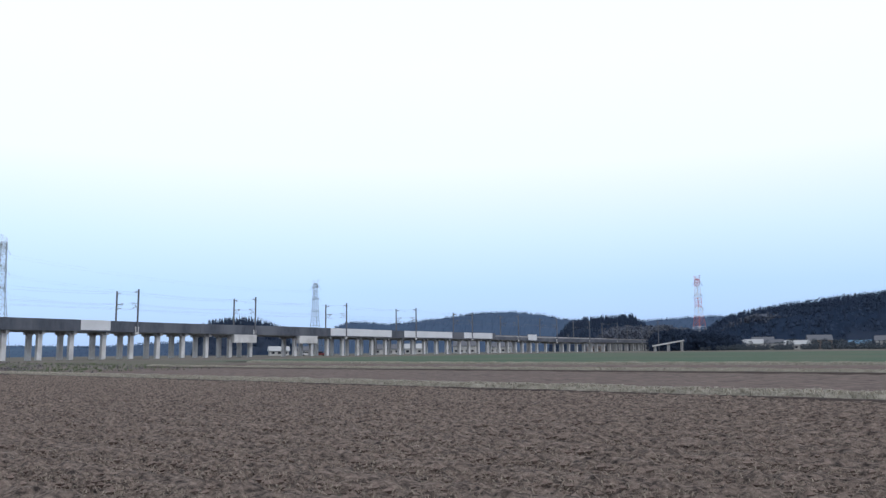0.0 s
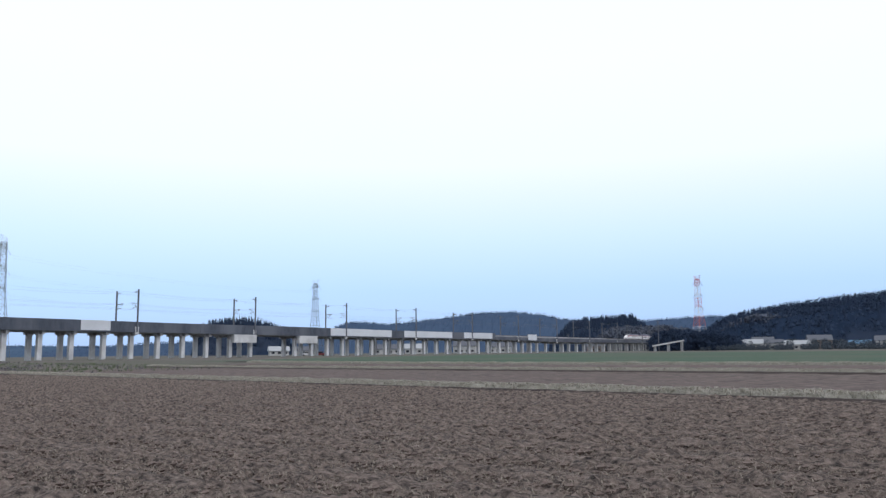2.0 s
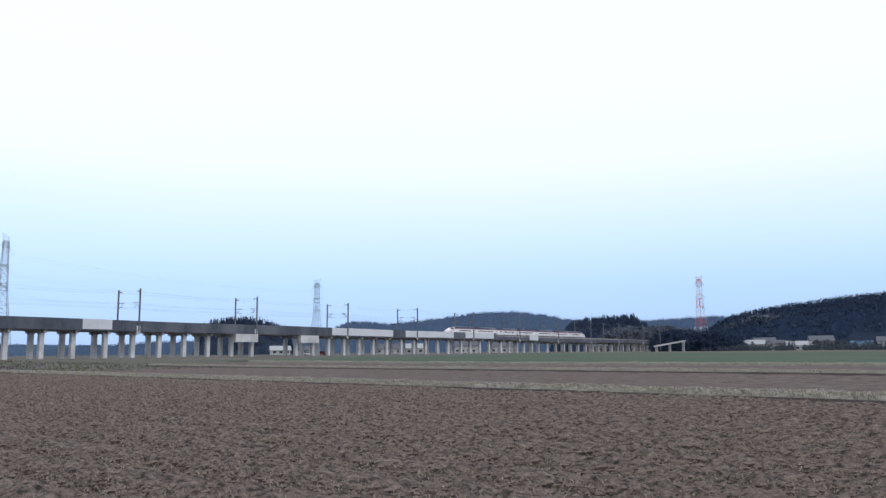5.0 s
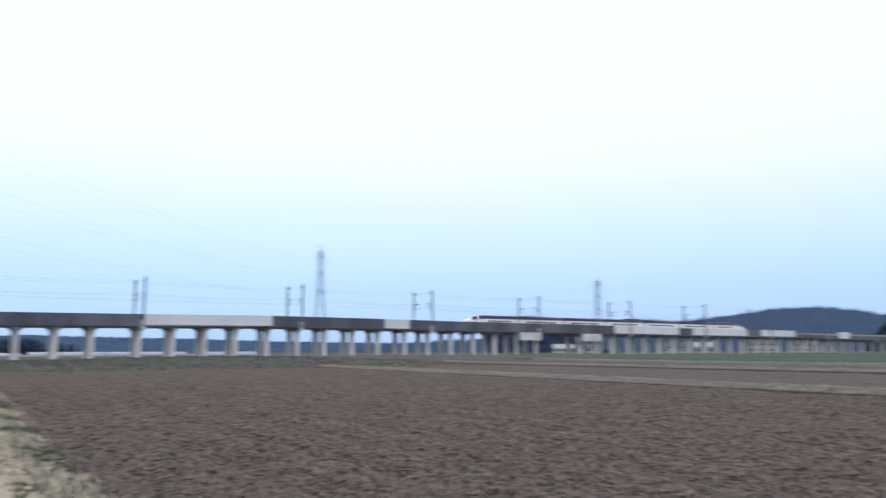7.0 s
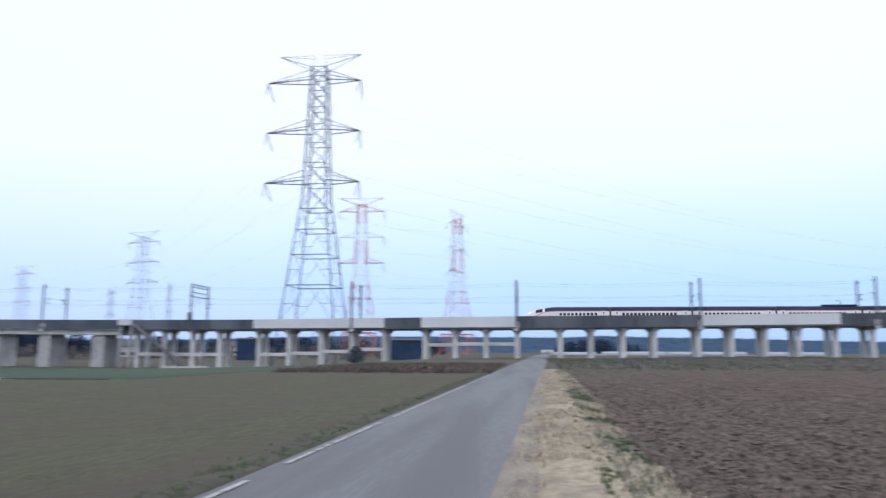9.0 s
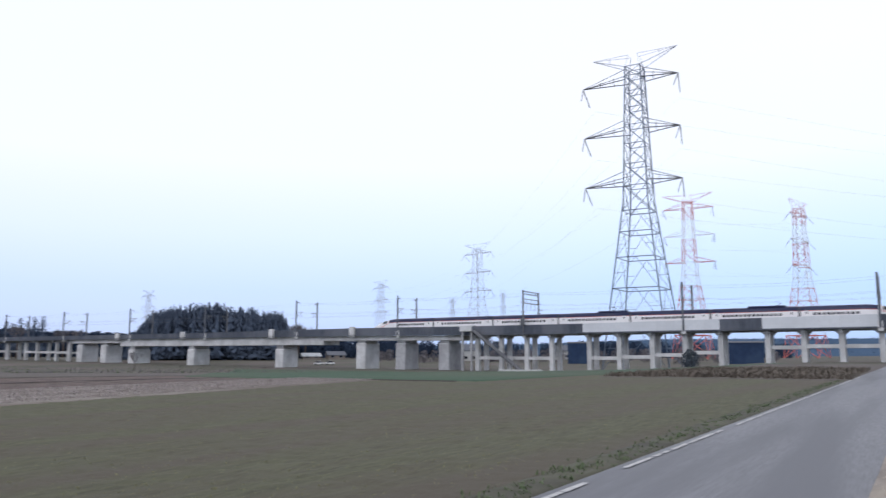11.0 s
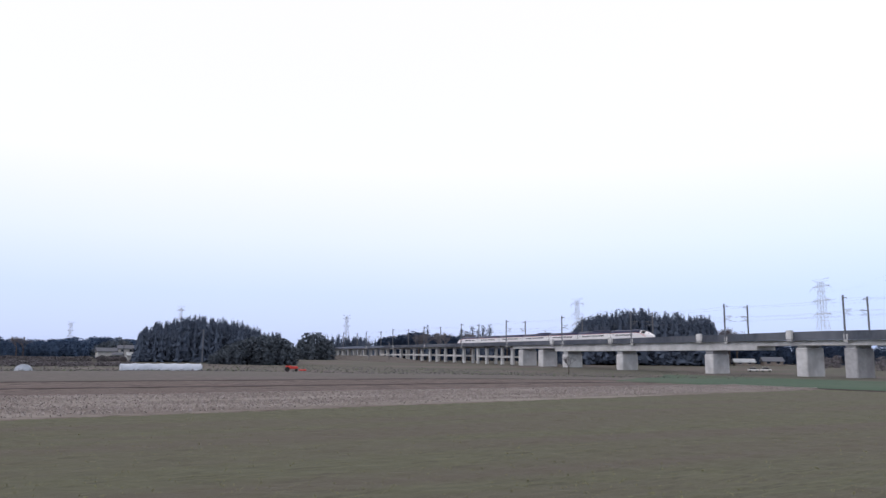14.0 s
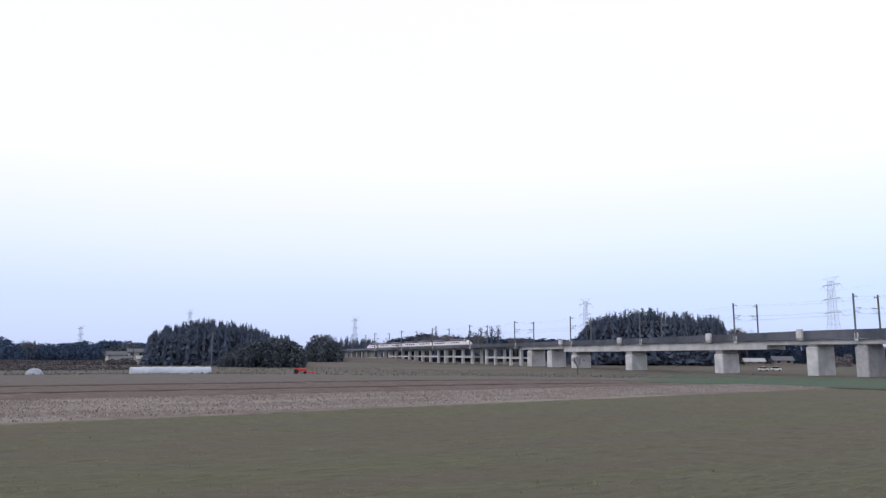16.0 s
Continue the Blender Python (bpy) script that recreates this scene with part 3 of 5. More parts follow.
def viaduct_section(x0, x1, columns, kind="frame", tie=False):
    """One stretch of viaduct: deck, edge beams, barrier, columns or piers."""
    v = thing("viaduct_section", {"frame": "elevated concrete railway viaduct section on square columns", "bridge": "concrete girder railway bridge span on wide piers",
              "low": "distant elevated concrete railway viaduct section"}[kind], "viaduct", group="railway viaduct")
    xs = steps(x0 + 0.02, x1 - 0.02)
    part("deck", prism(bmesh.new(), xs, lambda x: bottom(x) + 0.1, lambda x: bottom(x) + 0.9, Y0 + 0.3, Y1 - 0.3), "concrete", v)
    part("deck_edge", prism(bmesh.new(), xs, lambda x: bottom(x) - 0.25, lambda x: bottom(x) + 0.1, Y0 - 0.25, Y0 + 0.6), "barrier_dark", v, "dark deck edge")
    # barriers, cut where the pale panels stand
    cuts = sorted({x0, x1, *(c for w in WHITE for c in w if x0 < c < x1)})
    for a, b in zip(cuts, cuts[1:]):
        mid = (a + b) / 2
        white = any(w[0] <= mid <= w[1] for w in WHITE)
        n = max(1, round((b - a) / (4.2 if white else 8.0)))
        for i in range(n):
            p, q = a + (b - a) * i / n, a + (b - a) * (i + 1) / n
            gap = 0.012
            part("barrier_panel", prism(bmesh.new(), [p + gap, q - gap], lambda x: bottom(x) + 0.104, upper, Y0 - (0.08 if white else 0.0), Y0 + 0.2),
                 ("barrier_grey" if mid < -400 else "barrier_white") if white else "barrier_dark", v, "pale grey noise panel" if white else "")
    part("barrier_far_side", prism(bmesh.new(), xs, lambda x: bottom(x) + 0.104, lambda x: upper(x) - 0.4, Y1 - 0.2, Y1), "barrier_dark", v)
    if kind == "bridge":
        part("girder", prism(bmesh.new(), xs, lambda x: bottom(x) - (3.0 if -272 < (x0 + x1) / 2 < -166 else 1.7), lambda x: bottom(x) - 0.26, Y0 + 1.0, Y1 - 1.0), "concrete_light", v, "pale concrete box girder")
    else:
        for y in COLUMN_Y:
            bm = prism(bmesh.new(), xs, lambda x: bottom(x) - 0.55, lambda x: bottom(x) + 0.1, y - 0.45, y + 0.45)
            part("edge_beam", bm, "concrete", v)
    for cx in columns:
        if kind == "bridge":
            g = zg(cx, Y0) - 1.0
            bm = box(bmesh.new(), cx - 1.9, cx + 1.9, Y0 + 1.2, Y1 - 1.2, g, bottom(cx) - (4.3 if -272 < (x0 + x1) / 2 < -166 else 2.4), 0.3)
            # piers east of -150: shade and grime put in as the darker concrete
            pier = part("pier", bm, "concrete_light" if cx < -150 else "concrete", v, "wide pale concrete pier")
            part("bearing_ledge", box(bmesh.new(), cx - 1.5, cx + 1.5, Y0 + 1.6, Y1 - 1.5, bottom(cx) - (4.29 if -272 < (x0 + x1) / 2 < -166 else 2.39), bottom(cx) - (3.01 if -272 < (x0 + x1) / 2 < -166 else 1.71), 0.1), "concrete", pier)
            continue
        for y in COLUMN_Y:
            w = 0.62
            g = zg(cx, y) - 0.6
            col = part("column", box(bmesh.new(), cx - w, cx + w, y - w, y + w, g, bottom(cx) - 0.56, 0.06), "concrete_light", v)
            for s in (-1, 1) if kind == "frame" else ():
                bm = bmesh.new()
                pts = [(cx + s * w, y - 0.44, bottom(cx) - 1.45), (cx + s * (w + 0.95), y - 0.44, bottom(cx) - 0.57), (cx + s * w, y - 0.44, bottom(cx) - 0.57)]
                a = [bm.verts.new(p) for p in pts]
                b = [bm.verts.new((p[0], y + 0.44, p[2])) for p in pts]
                bm.faces.new(a), bm.faces.new(b[::-1])
                for i in range(3):
                    bm.faces.new((a[i], b[i], b[(i + 1) % 3], a[(i + 1) % 3]))
                bmesh.ops.recalc_face_normals(bm, faces=bm.faces)
                part("haunch", bm, "concrete", col)
        part("cross_beam", box(bmesh.new(), cx - 0.45, cx + 0.45, Y0 + 0.4, Y1 - 0.4, bottom(cx) - 1.1, bottom(cx) + 0.09), "concrete", v)
    if tie:
        for y in COLUMN_Y:
            for a, b in zip(columns, columns[1:]):
                z = zg((a + b) / 2, y) + 3.6
                part("tie_beam", box(bmesh.new(), a + 0.63, b - 0.63, y - 0.4, y + 0.4, z - 0.45, z + 0.45, 0.04), "concrete_light", v)
    return v


def build_viaduct():
    blocks = [
        (-112.5, -77.8, [-108.0, -100.2, -92.0, -84.3], "frame", True),
        (-77.8, -33.1, [-73.2, -64.8, -55.9, -47.4, -38.6], "frame", True),
        (-33.1, 2.3, [-27.6, -19.6, -11.5, -3.3], "frame", True),
        (2.3, 37.2, [7.9, 15.8, 23.9, 31.8], "frame", False),
        (37.2, 71.7, [42.7, 50.9, 59.1, 67.2], "frame", False),
        (71.7, 106.4, [76.1, 84.9, 93.1, 102.1], "frame", False),
        (106.4, 124.2, [110.6, 119.9], "frame", False),
        (124.2, 159.3, [128.4, 137.1, 145.8, 154.6], "frame", False),
        (159.3, 182.5, [163.9, 172.4], "frame", False),
        (182.5, 205.0, [192.7, 200.9], "frame", False),
        (205.0, 248.0, [209.1, 217.5, 226.2, 234.7, 243.2], "frame", False),
        (248.0, 292.5, [252.7, 261.5, 270.0, 278.9, 287.3], "frame", False),
        (292.5, 326.3, [297.9, 305.6, 314.1, 322.4], "frame", False),
        (326.5, 359.9, [333.8, 342.2, 350.5, 357.6], "frame", False),
        (360.0, 369.6, [366.5], "frame", False),
        (-128.5, -112.5, [-119.2], "bridge", False),
        (-144.5, -128.5, [-135.1], "bridge", False),
        (-166.0, -144.5, [-150.6], "bridge", False),
        (-205.0, -166.0, [-186.0], "bridge", False),
        (-242.0, -205.0, [-230.7], "bridge", False),
        (-272.0, -242.0, [-265.3], "bridge", False),
        (-289.0, -272.0, [-283.2], "bridge", False),
        (-305.0, -289.0, [-299.2], "bridge", False),
        (-350.0, -305.0, [-307.6, -316.9, -331.5, -340.2], "frame", True),
    ]
    x = -350.0
    while x > -760:
        blocks.append((x - 40.0, x, [x - 36.0, x - 25.5, x - 15.0, x - 4.5], "frame" if x > -420 else "low", x > -440))
        x -= 40.0
    x = 369.7
    while x < 820:
        blocks.append((x, x + 40.0, [x + 4.0, x + 14.5, x + 25.0, x + 35.5], "low", False))
        x += 40.0
    for x0, x1, columns, kind, tie in blocks:
        viaduct_section(x0, x1, columns, kind, tie)
    # track slabs and rails on the deck
    for yc in (202.1, 206.4):
        tr = thing("railway_track", "railway track of two steel rails on concrete slab", "railway track", group="railway tracks")
        xs = steps(-748, 818, 12)
        part("track_slab", prism(bmesh.new(), xs, lambda x: table(x, RAIL) - 0.7, lambda x: table(x, RAIL) - 0.2, yc - 1.2, yc + 1.2), "concrete", tr)
        for y in (yc - 0.7175, yc + 0.7175):
            part("rail", prism(bmesh.new(), xs, lambda x: table(x, RAIL) - 0.2, lambda x: table(x, RAIL), y - 0.04, y + 0.04), "rail", tr)


build_viaduct()


def bent_cap(x0, x1):
    z = bottom((x0 + x1) / 2)
    c = thing("bent_cap", "pale concrete cap beam hanging under the viaduct edge", "beam", group="bent caps")
    part("cap", box(bmesh.new(), x0, x1, Y0 - 0.6, Y0 + 1.2, z - 2.9, z - 0.26, 0.06), "concrete_light", c)


bent_cap(163.3, 172.6)
bent_cap(192.2, 201.2)


def catenary_pole(x, y, inward, group="catenary poles"):
    base, top = bottom(x) - 0.2, table(x, RAIL) + 10.7
    p = thing("catenary_pole", "tall grey railway catenary pole with brackets on the viaduct edge", "pole", pose(x, y, 0), group)
    bm = bmesh.new()
    bar(bm, (0, 0, base), (0, 0, top), 0.42, 10)
    part("mast", bm, "pole_tube" if inward > 0 else "pole", p)
    part("bracket_base", box(bmesh.new(), -0.55, 0.55, 0.02 if inward > 0 else -0.5, 0.5 if inward > 0 else -0.02, base - 0.7, base + 1.6, 0.05), "concrete_light", p, "pale concrete pole base")
    z = table(x, RAIL)
    bm = bmesh.new()
    bar(bm, (0, 0, top - 0.7), (0, inward * 1.7, top - 0.6), 0.12)
    bar(bm, (0, 0, top - 1.4), (0, inward * 1.2, top - 0.65), 0.08)
    part("feeder_arm", bm, "pole", p)
    for q in (-0.28, 0.28):
        bm = bmesh.new()
        bar(bm, (q, 0, z + 6.6), (q, inward * 3.0, z + 6.9), 0.09)
        bar(bm, (q, 0, z + 5.2), (q, inward * 3.0, z + 6.8), 0.08)
        bar(bm, (q, inward * 1.2, z + 5.6), (q, inward * 3.2, z + 5.3), 0.06)
        part("cantilever", bm, "pole", p)
    bm = bmesh.new()
    for q in range(4):
        bmesh.ops.create_cone(bm, cap_ends=True, segments=8, radius1=0.14, radius2=0.14, depth=0.05, matrix=pose(0, inward * 1.6, top - 0.75 - 0.12 * q))
    part("insulator", bm, "insulator", p)
    return p


GANTRY_X = -91.9
POLES = [-265.1 - 44.0 * k for k in range(6, 0, -1)] + [-265.1, -222.0, -177.2, -135.2, GANTRY_X, -47.1, -3.4, 43.1, 85.3, 128.5, 172.1, 217.0, 260.9] + [260.9 + 44.2 * k for k in range(1, 10)]
for pole_x in POLES:
    if pole_x != GANTRY_X:
        catenary_pole(pole_x, 198.72, 1)
        catenary_pole(pole_x, 209.7, -1)


def wire(name, label, points, r, group=""):
    bm, rings = bmesh.new(), []
    pts = [Vector(p) for p in points]
    for i, p in enumerate(pts):
        d = (pts[min(i + 1, len(pts) - 1)] - pts[max(i - 1, 0)]).normalized()
        side = d.cross(Vector((0, 0, 1))).normalized() * r
        up = side.cross(d).normalized() * r
        rings.append([bm.verts.new(p + o) for o in (side, up, -side, -up)])
    for a, b in zip(rings, rings[1:]):
        for i in range(4):
            bm.faces.new((a[i], a[(i + 1) % 4], b[(i + 1) % 4], b[i]))
    bm.faces.new(rings[0][::-1])
    bm.faces.new(rings[-1])
    bmesh.ops.recalc_face_normals(bm, faces=bm.faces)
    return tagged(part(name, bm, "wire"), label, "wire", group)


def build_wires():
    for y, dz, sag, r in ((200.3, 9.9, 0.6, 0.013), (208.1, 9.9, 0.6, 0.013), (201.9, 6.6, 0.5, 0.012), (206.5, 6.6, 0.5, 0.012), (202.1, 5.1, 0.0, 0.011), (206.4, 5.1, 0.0, 0.011)):
        pts = []
        for a, b in zip(POLES, POLES[1:]):
            for f in (0.0, 0.25, 0.5, 0.75):
                x = a + (b - a) * f
                pts.append((x, y, table(x, RAIL) + dz - sag * 4 * f * (1 - f)))
        wire("overhead_wire", "thin overhead railway wire", pts, r, "overhead wires")


build_wires()


def build_gantry():
    x = GANTRY_X
    g = thing("signal_gantry", "steel portal gantry with switch gear over the railway tracks", "gantry", pose(x, 0, 0))
    z0, z1 = bottom(x), table(x, RAIL) + 10.6
    for y in (198.8, 209.7):
        post = part("post", bar(bmesh.new(), (0, y, z0 - 0.3), (0, y, z1), 0.4, 8), "pole", g)
        bm = bmesh.new()
        for z in (z1 - 3.4, z1 - 6.2):
            bar(bm, (-0.8, y, z), (0.8, y, z), 0.14)
        part("bracket", bm, "pole", post)
    for z in (z1 - 0.2, z1 - 1.0, z1 - 2.4, z1 - 3.6):
        part("beam", bar(bmesh.new(), (0, 198.8, z), (0, 209.7, z), 0.18), "pole", g)
    bm = bmesh.new()
    for k in range(6):
        y = 198.8 + 10.9 * k / 6
        bar(bm, (0, y, z1 - 1.0), (0, y + 0.9, z1 - 0.2), 0.09)
        bar(bm, (0, y + 0.9, z1 - 0.2), (0, y + 1.8, z1 - 1.0), 0.09)
    part("truss_web", bm, "pole", g)
    for y in (201.4, 204.2, 207.0):
        bm = bmesh.new()
        bar(bm, (0, y, z1 - 2.4), (0, y, z1 - 5.6), 0.12)
        part("hanger", bm, "pole", g)
    part("equipment_box", box(bmesh.new(), -0.6, 0.6, 198.0, 198.6, z0 + 2.4, z0 + 4.4, 0.05), "pole", g)
    part("side_arm", bar(bmesh.new(), (0, 209.7, z1 - 5.0), (0, 213.0, z1 - 5.1), 0.14), "pole", g)


build_gantry()


def build_stairs():
    s = thing("access_stair", "concrete and steel stair down from the viaduct deck", "stair")
    a, b = Vector((-107.5, 197.4, 8.6)), Vector((-92.0, 197.4, zg(-92, 197.4)))
    for y in (196.6, 198.2):
        bm = bmesh.new()
        d = b - a
        for k, off in enumerate((0.0, 1.5)):
            bar(bm, (a.x, y, a.z + off), (b.x, y, b.z + off), 0.55 if k == 0 else 0.12)
        part("stringer", bm, "pole", s)
    for i in range(40):
        p = a + (b - a) * ((i + 0.5) / 40)
        part("tread", box(bmesh.new(), p.x - 0.2, p.x + 0.2, 196.75, 198.05, p.z - 0.05, p.z + 0.05), "concrete", s)
    part("landing", box(bmesh.new(), -111.5, -107.4, 196.4, 198.7, 8.3, 8.6, 0.03), "concrete_light", s)
    part("landing_wall", box(bmesh.new(), -111.5, -107.4, 196.4, 196.55, 8.61, 9.9, 0.03), "concrete_light", s, "pale concrete landing parapet")
    for x in (-111.0, -108.0):
        part("support", box(bmesh.new(), x - 0.3, x + 0.3, 197.2, 197.8, zg(x, 197.5) - 0.5, 8.29, 0.03), "concrete", s)


build_stairs()


def refuge(x):
    z = bottom(x)
    r = thing("refuge_platform", "pale concrete refuge box on the bridge parapet", "refuge", group="refuge boxes")
    part("box_wall", box(bmesh.new(), x - 0.95, x + 0.95, 197.9, 198.95, z + 0.2, upper(x) + 0.5, 0.08), "concrete_light", r)
    part("bracket", box(bmesh.new(), x - 0.9, x + 0.9, 198.0, 198.95, z - 0.6, z + 0.19, 0.05), "concrete", r)


for rx in (-152.8, -188.1, -233.5, -272.0):
    refuge(rx)


# ---- the train ----
def train_section(x, length):
    """Half-width and height factors of the body at a distance from the train's end."""
    n = 9.5
    f = min(1.0, x / n)
    h = 0.30 + 0.70 * (1 - (1 - f) ** 2.1) if f < 1 else 1.0
    w = 0.42 + 0.58 * (1 - (1 - f) ** 2.4) if f < 1 else 1.0
    return w, h


def body_ring(w, h):
    """Outline of one side of the body from the skirt to the roof's middle: (half width, height)."""
    pts = [(1.30, 0.25), (1.46, 0.7), (1.475, 1.3), (1.475, 1.7), (1.47, 2.1), (1.452, 2.42), (1.445, 2.52), (1.30, 3.12), (1.0, 3.45), (0.5, 3.62), (0.0, 3.66)]
    return [(a * w, 0.25 + (b - 0.25) * h) for a, b in pts]


def build_train():
    train = thing("bullet_train", "white high speed train with purple roof and red stripe", "train", pose(0, 202.1, 0))
    total, edges = 148.65, [0.0, 22.8]
    while len(edges) < 7:
        edges.append(edges[-1] + 20.61)
    edges.append(total)
    for c in range(7):
        x0, x1 = edges[c] + (0.25 if c else 0.0), edges[c + 1] - (0.25 if c < 6 else 0.0)
        end = c in (0, 6)
        xs = list(np.linspace(x0, x1, 4 if not end else 22))
        def size(x):
            return train_section(x if c == 0 else total - x, total) if end else (1.0, 1.0)
        rings = [(x, body_ring(*size(x))) for x in xs]
        def loft(i0, i1, grow=0.0, cap=True):
            bm = bmesh.new()
            rows = []
            for x, ring in rings:
                side = ring[i0:i1 + 1]
                rows.append([[bm.verts.new((x, s * (a + grow), b)) for a, b in side] for s in (-1, 1)])
            for (al, ar), (bl, br) in zip(rows, rows[1:]):
                for p, q in ((al, bl), (ar, br)):
                    for i in range(len(p) - 1):
                        bm.faces.new((p[i], q[i], q[i + 1], p[i + 1]))
            if cap:
                for al, ar in (rows[0], rows[-1]):
                    bm.faces.new(al + ar[::-1])
            bmesh.ops.remove_doubles(bm, verts=bm.verts, dist=0.0005)
            bmesh.ops.recalc_face_normals(bm, faces=bm.faces)
            return bm
        car = part("end_car" if end else "car", loft(0, 6), "train_white", train, "white car body", smooth=False)
        if end:
            whole = rings
            d_of = (lambda x: x) if c == 0 else (lambda x: total - x)
            nose = 6.0
            rings = sorted([(x, g) for x, g in whole if d_of(x) < nose] + [(nose if c == 0 else total - nose, body_ring(*train_section(nose, total)))], key=lambda q: q[0])
            part("nose", loft(6, 10), "train_white", car, "white streamlined nose", smooth=True)
            rings = sorted([(x, g) for x, g in whole if d_of(x) > nose] + [(nose if c == 0 else total - nose, body_ring(*train_section(nose, total)))], key=lambda q: q[0])
            bm = bmesh.new()
            for s in (-1, 1):
                rows = []
                for d, lo, hi in ((6.0, 2.42, 2.52), (5.0, 2.05, 2.25), (4.0, 1.6, 1.85), (3.0, 1.1, 1.4)):
                    w, h = train_section(d, total)
                    ring = body_ring(w, h)
                    x = d if c == 0 else total - d
                    rows.append([bm.verts.new((x, s * (float(np.interp(0.25 + (z - 0.25) * h, [q[1] for q in ring], [q[0] for q in ring])) + 0.015), 0.25 + (z - 0.25) * h)) for z in (lo, hi)])
                for p, q in zip(rows, rows[1:]):
                    bm.faces.new((p[0], q[0], q[1], p[1]))
            part("nose_stripe", bm, "train_stripe", car, "red stripe sweeping down the nose")
        part("roof", loft(6, 10), "train_roof", car, "dark purple roof", smooth=True)
        part("stripe", loft(5, 6, 0.012, False), "train_stripe", car, "red stripe under the roof")
        part("underframe", box(bmesh.new(), x0 + 0.6 + (3 if c == 0 else 0), x1 - 0.6 - (3 if c == 6 else 0), -1.1, 1.1, 0.02, 0.5), "train_under", car)
        # windows
        a, b = x0 + 2.6, x1 - 2.6
        if c == 0:
            a = x0 + 9.6
        if c == 6:
            b = x1 - 9.6
        pitch = 1.0
        count = int((b - a) / pitch)
        me = None
        for s in (-1, 1):
            for i in range(count):
                if me is None:
                    bm = box(bmesh.new(), -0.33, 0.33, -0.012, 0.012, -0.3, 0.3, 0.01)
                    me = mesh_of(bm, "window")
                    me.materials.append(M["train_glass"])
                w = part("window", me, "train_glass", car)
                w.matrix_basis = pose(a + pitch * (i + 0.5), s * 1.477, 1.70)
            for dx in ([x0 + 1.4] if c != 0 else []) + ([x1 - 1.4] if c != 6 else []):
                bm = box(bmesh.new(), dx - 0.42, dx + 0.42, s * 1.47 - 0.02, s * 1.47 + 0.02, 0.9, 2.5, 0.01)
                d = part("door", bm, "train_white", car)
                part("door_window", box(bmesh.new(), dx - 0.14, dx + 0.14, s * 1.49 - 0.012, s * 1.49 + 0.012, 1.7, 2.2), "train_glass", d)
        if c < 6:
            part("gangway", box(bmesh.new(), edges[c + 1] - 0.24, edges[c + 1] + 0.24, -1.3, 1.3, 0.6, 3.4), "train_under", car, "grey gangway bellows")
        if end:
            sg = 1 if c == 0 else -1
            e = 0.0 if c == 0 else total
            bm = bmesh.new()
            rows = []
            for d in (3.6, 4.2, 4.8, 5.4):
                w, h = train_section(d, total)
                ring = body_ring(w, h)[6:]
                rows.append([bm.verts.new((e + sg * d, y * 1.01, z + 0.03)) for y, z in [(-a_, b_) for a_, b_ in ring] + [(a_, b_) for a_, b_ in ring[::-1][1:]]])
            for p, q in zip(rows, rows[1:]):
                for i in range(len(p) - 1):
                    bm.faces.new((p[i], q[i], q[i + 1], p[i + 1]))
            part("windscreen", bm, "cab_glass", car, "dark cab windscreen")
            for y in (-0.62, 0.62):
                bm = bmesh.new()
                w, h = train_section(2.2, total)
                bmesh.ops.create_uvsphere(bm, u_segments=10, v_segments=6, radius=0.17, matrix=Matrix.LocRotScale((e + sg * 2.0, y, 0.25 + 3.0 * h), None, (1.6, 1, 0.7)))
                part("headlight", bm, "lamp" if c == 0 else "train_glass", car, "lit headlight" if c == 0 else "unlit tail lamp")
        if c in (3, 5):
            bm = box(bmesh.new(), (x0 + x1) / 2 + (1.0 if c == 3 else -1.5), (x0 + x1) / 2 + (9.5 if c == 3 else 7.5), -1.0, 1.0, 3.4, 4.0, 0.25)
            part("pantograph_cover", bm, "train_roof", car)
            bm = bmesh.new()
            cx = (x0 + x1) / 2 + 5
            bar(bm, (cx, 0, 3.9), (cx + 1.2, 0, 4.5), 0.08)
            bar(bm, (cx + 1.2, 0, 4.5), (cx, 0, 5.05), 0.06)
            bar(bm, (cx, -0.8, 5.05), (cx, 0.8, 5.05), 0.07)
            part("pantograph", bm, "train_under", car)
    return train


TRAIN = build_train()


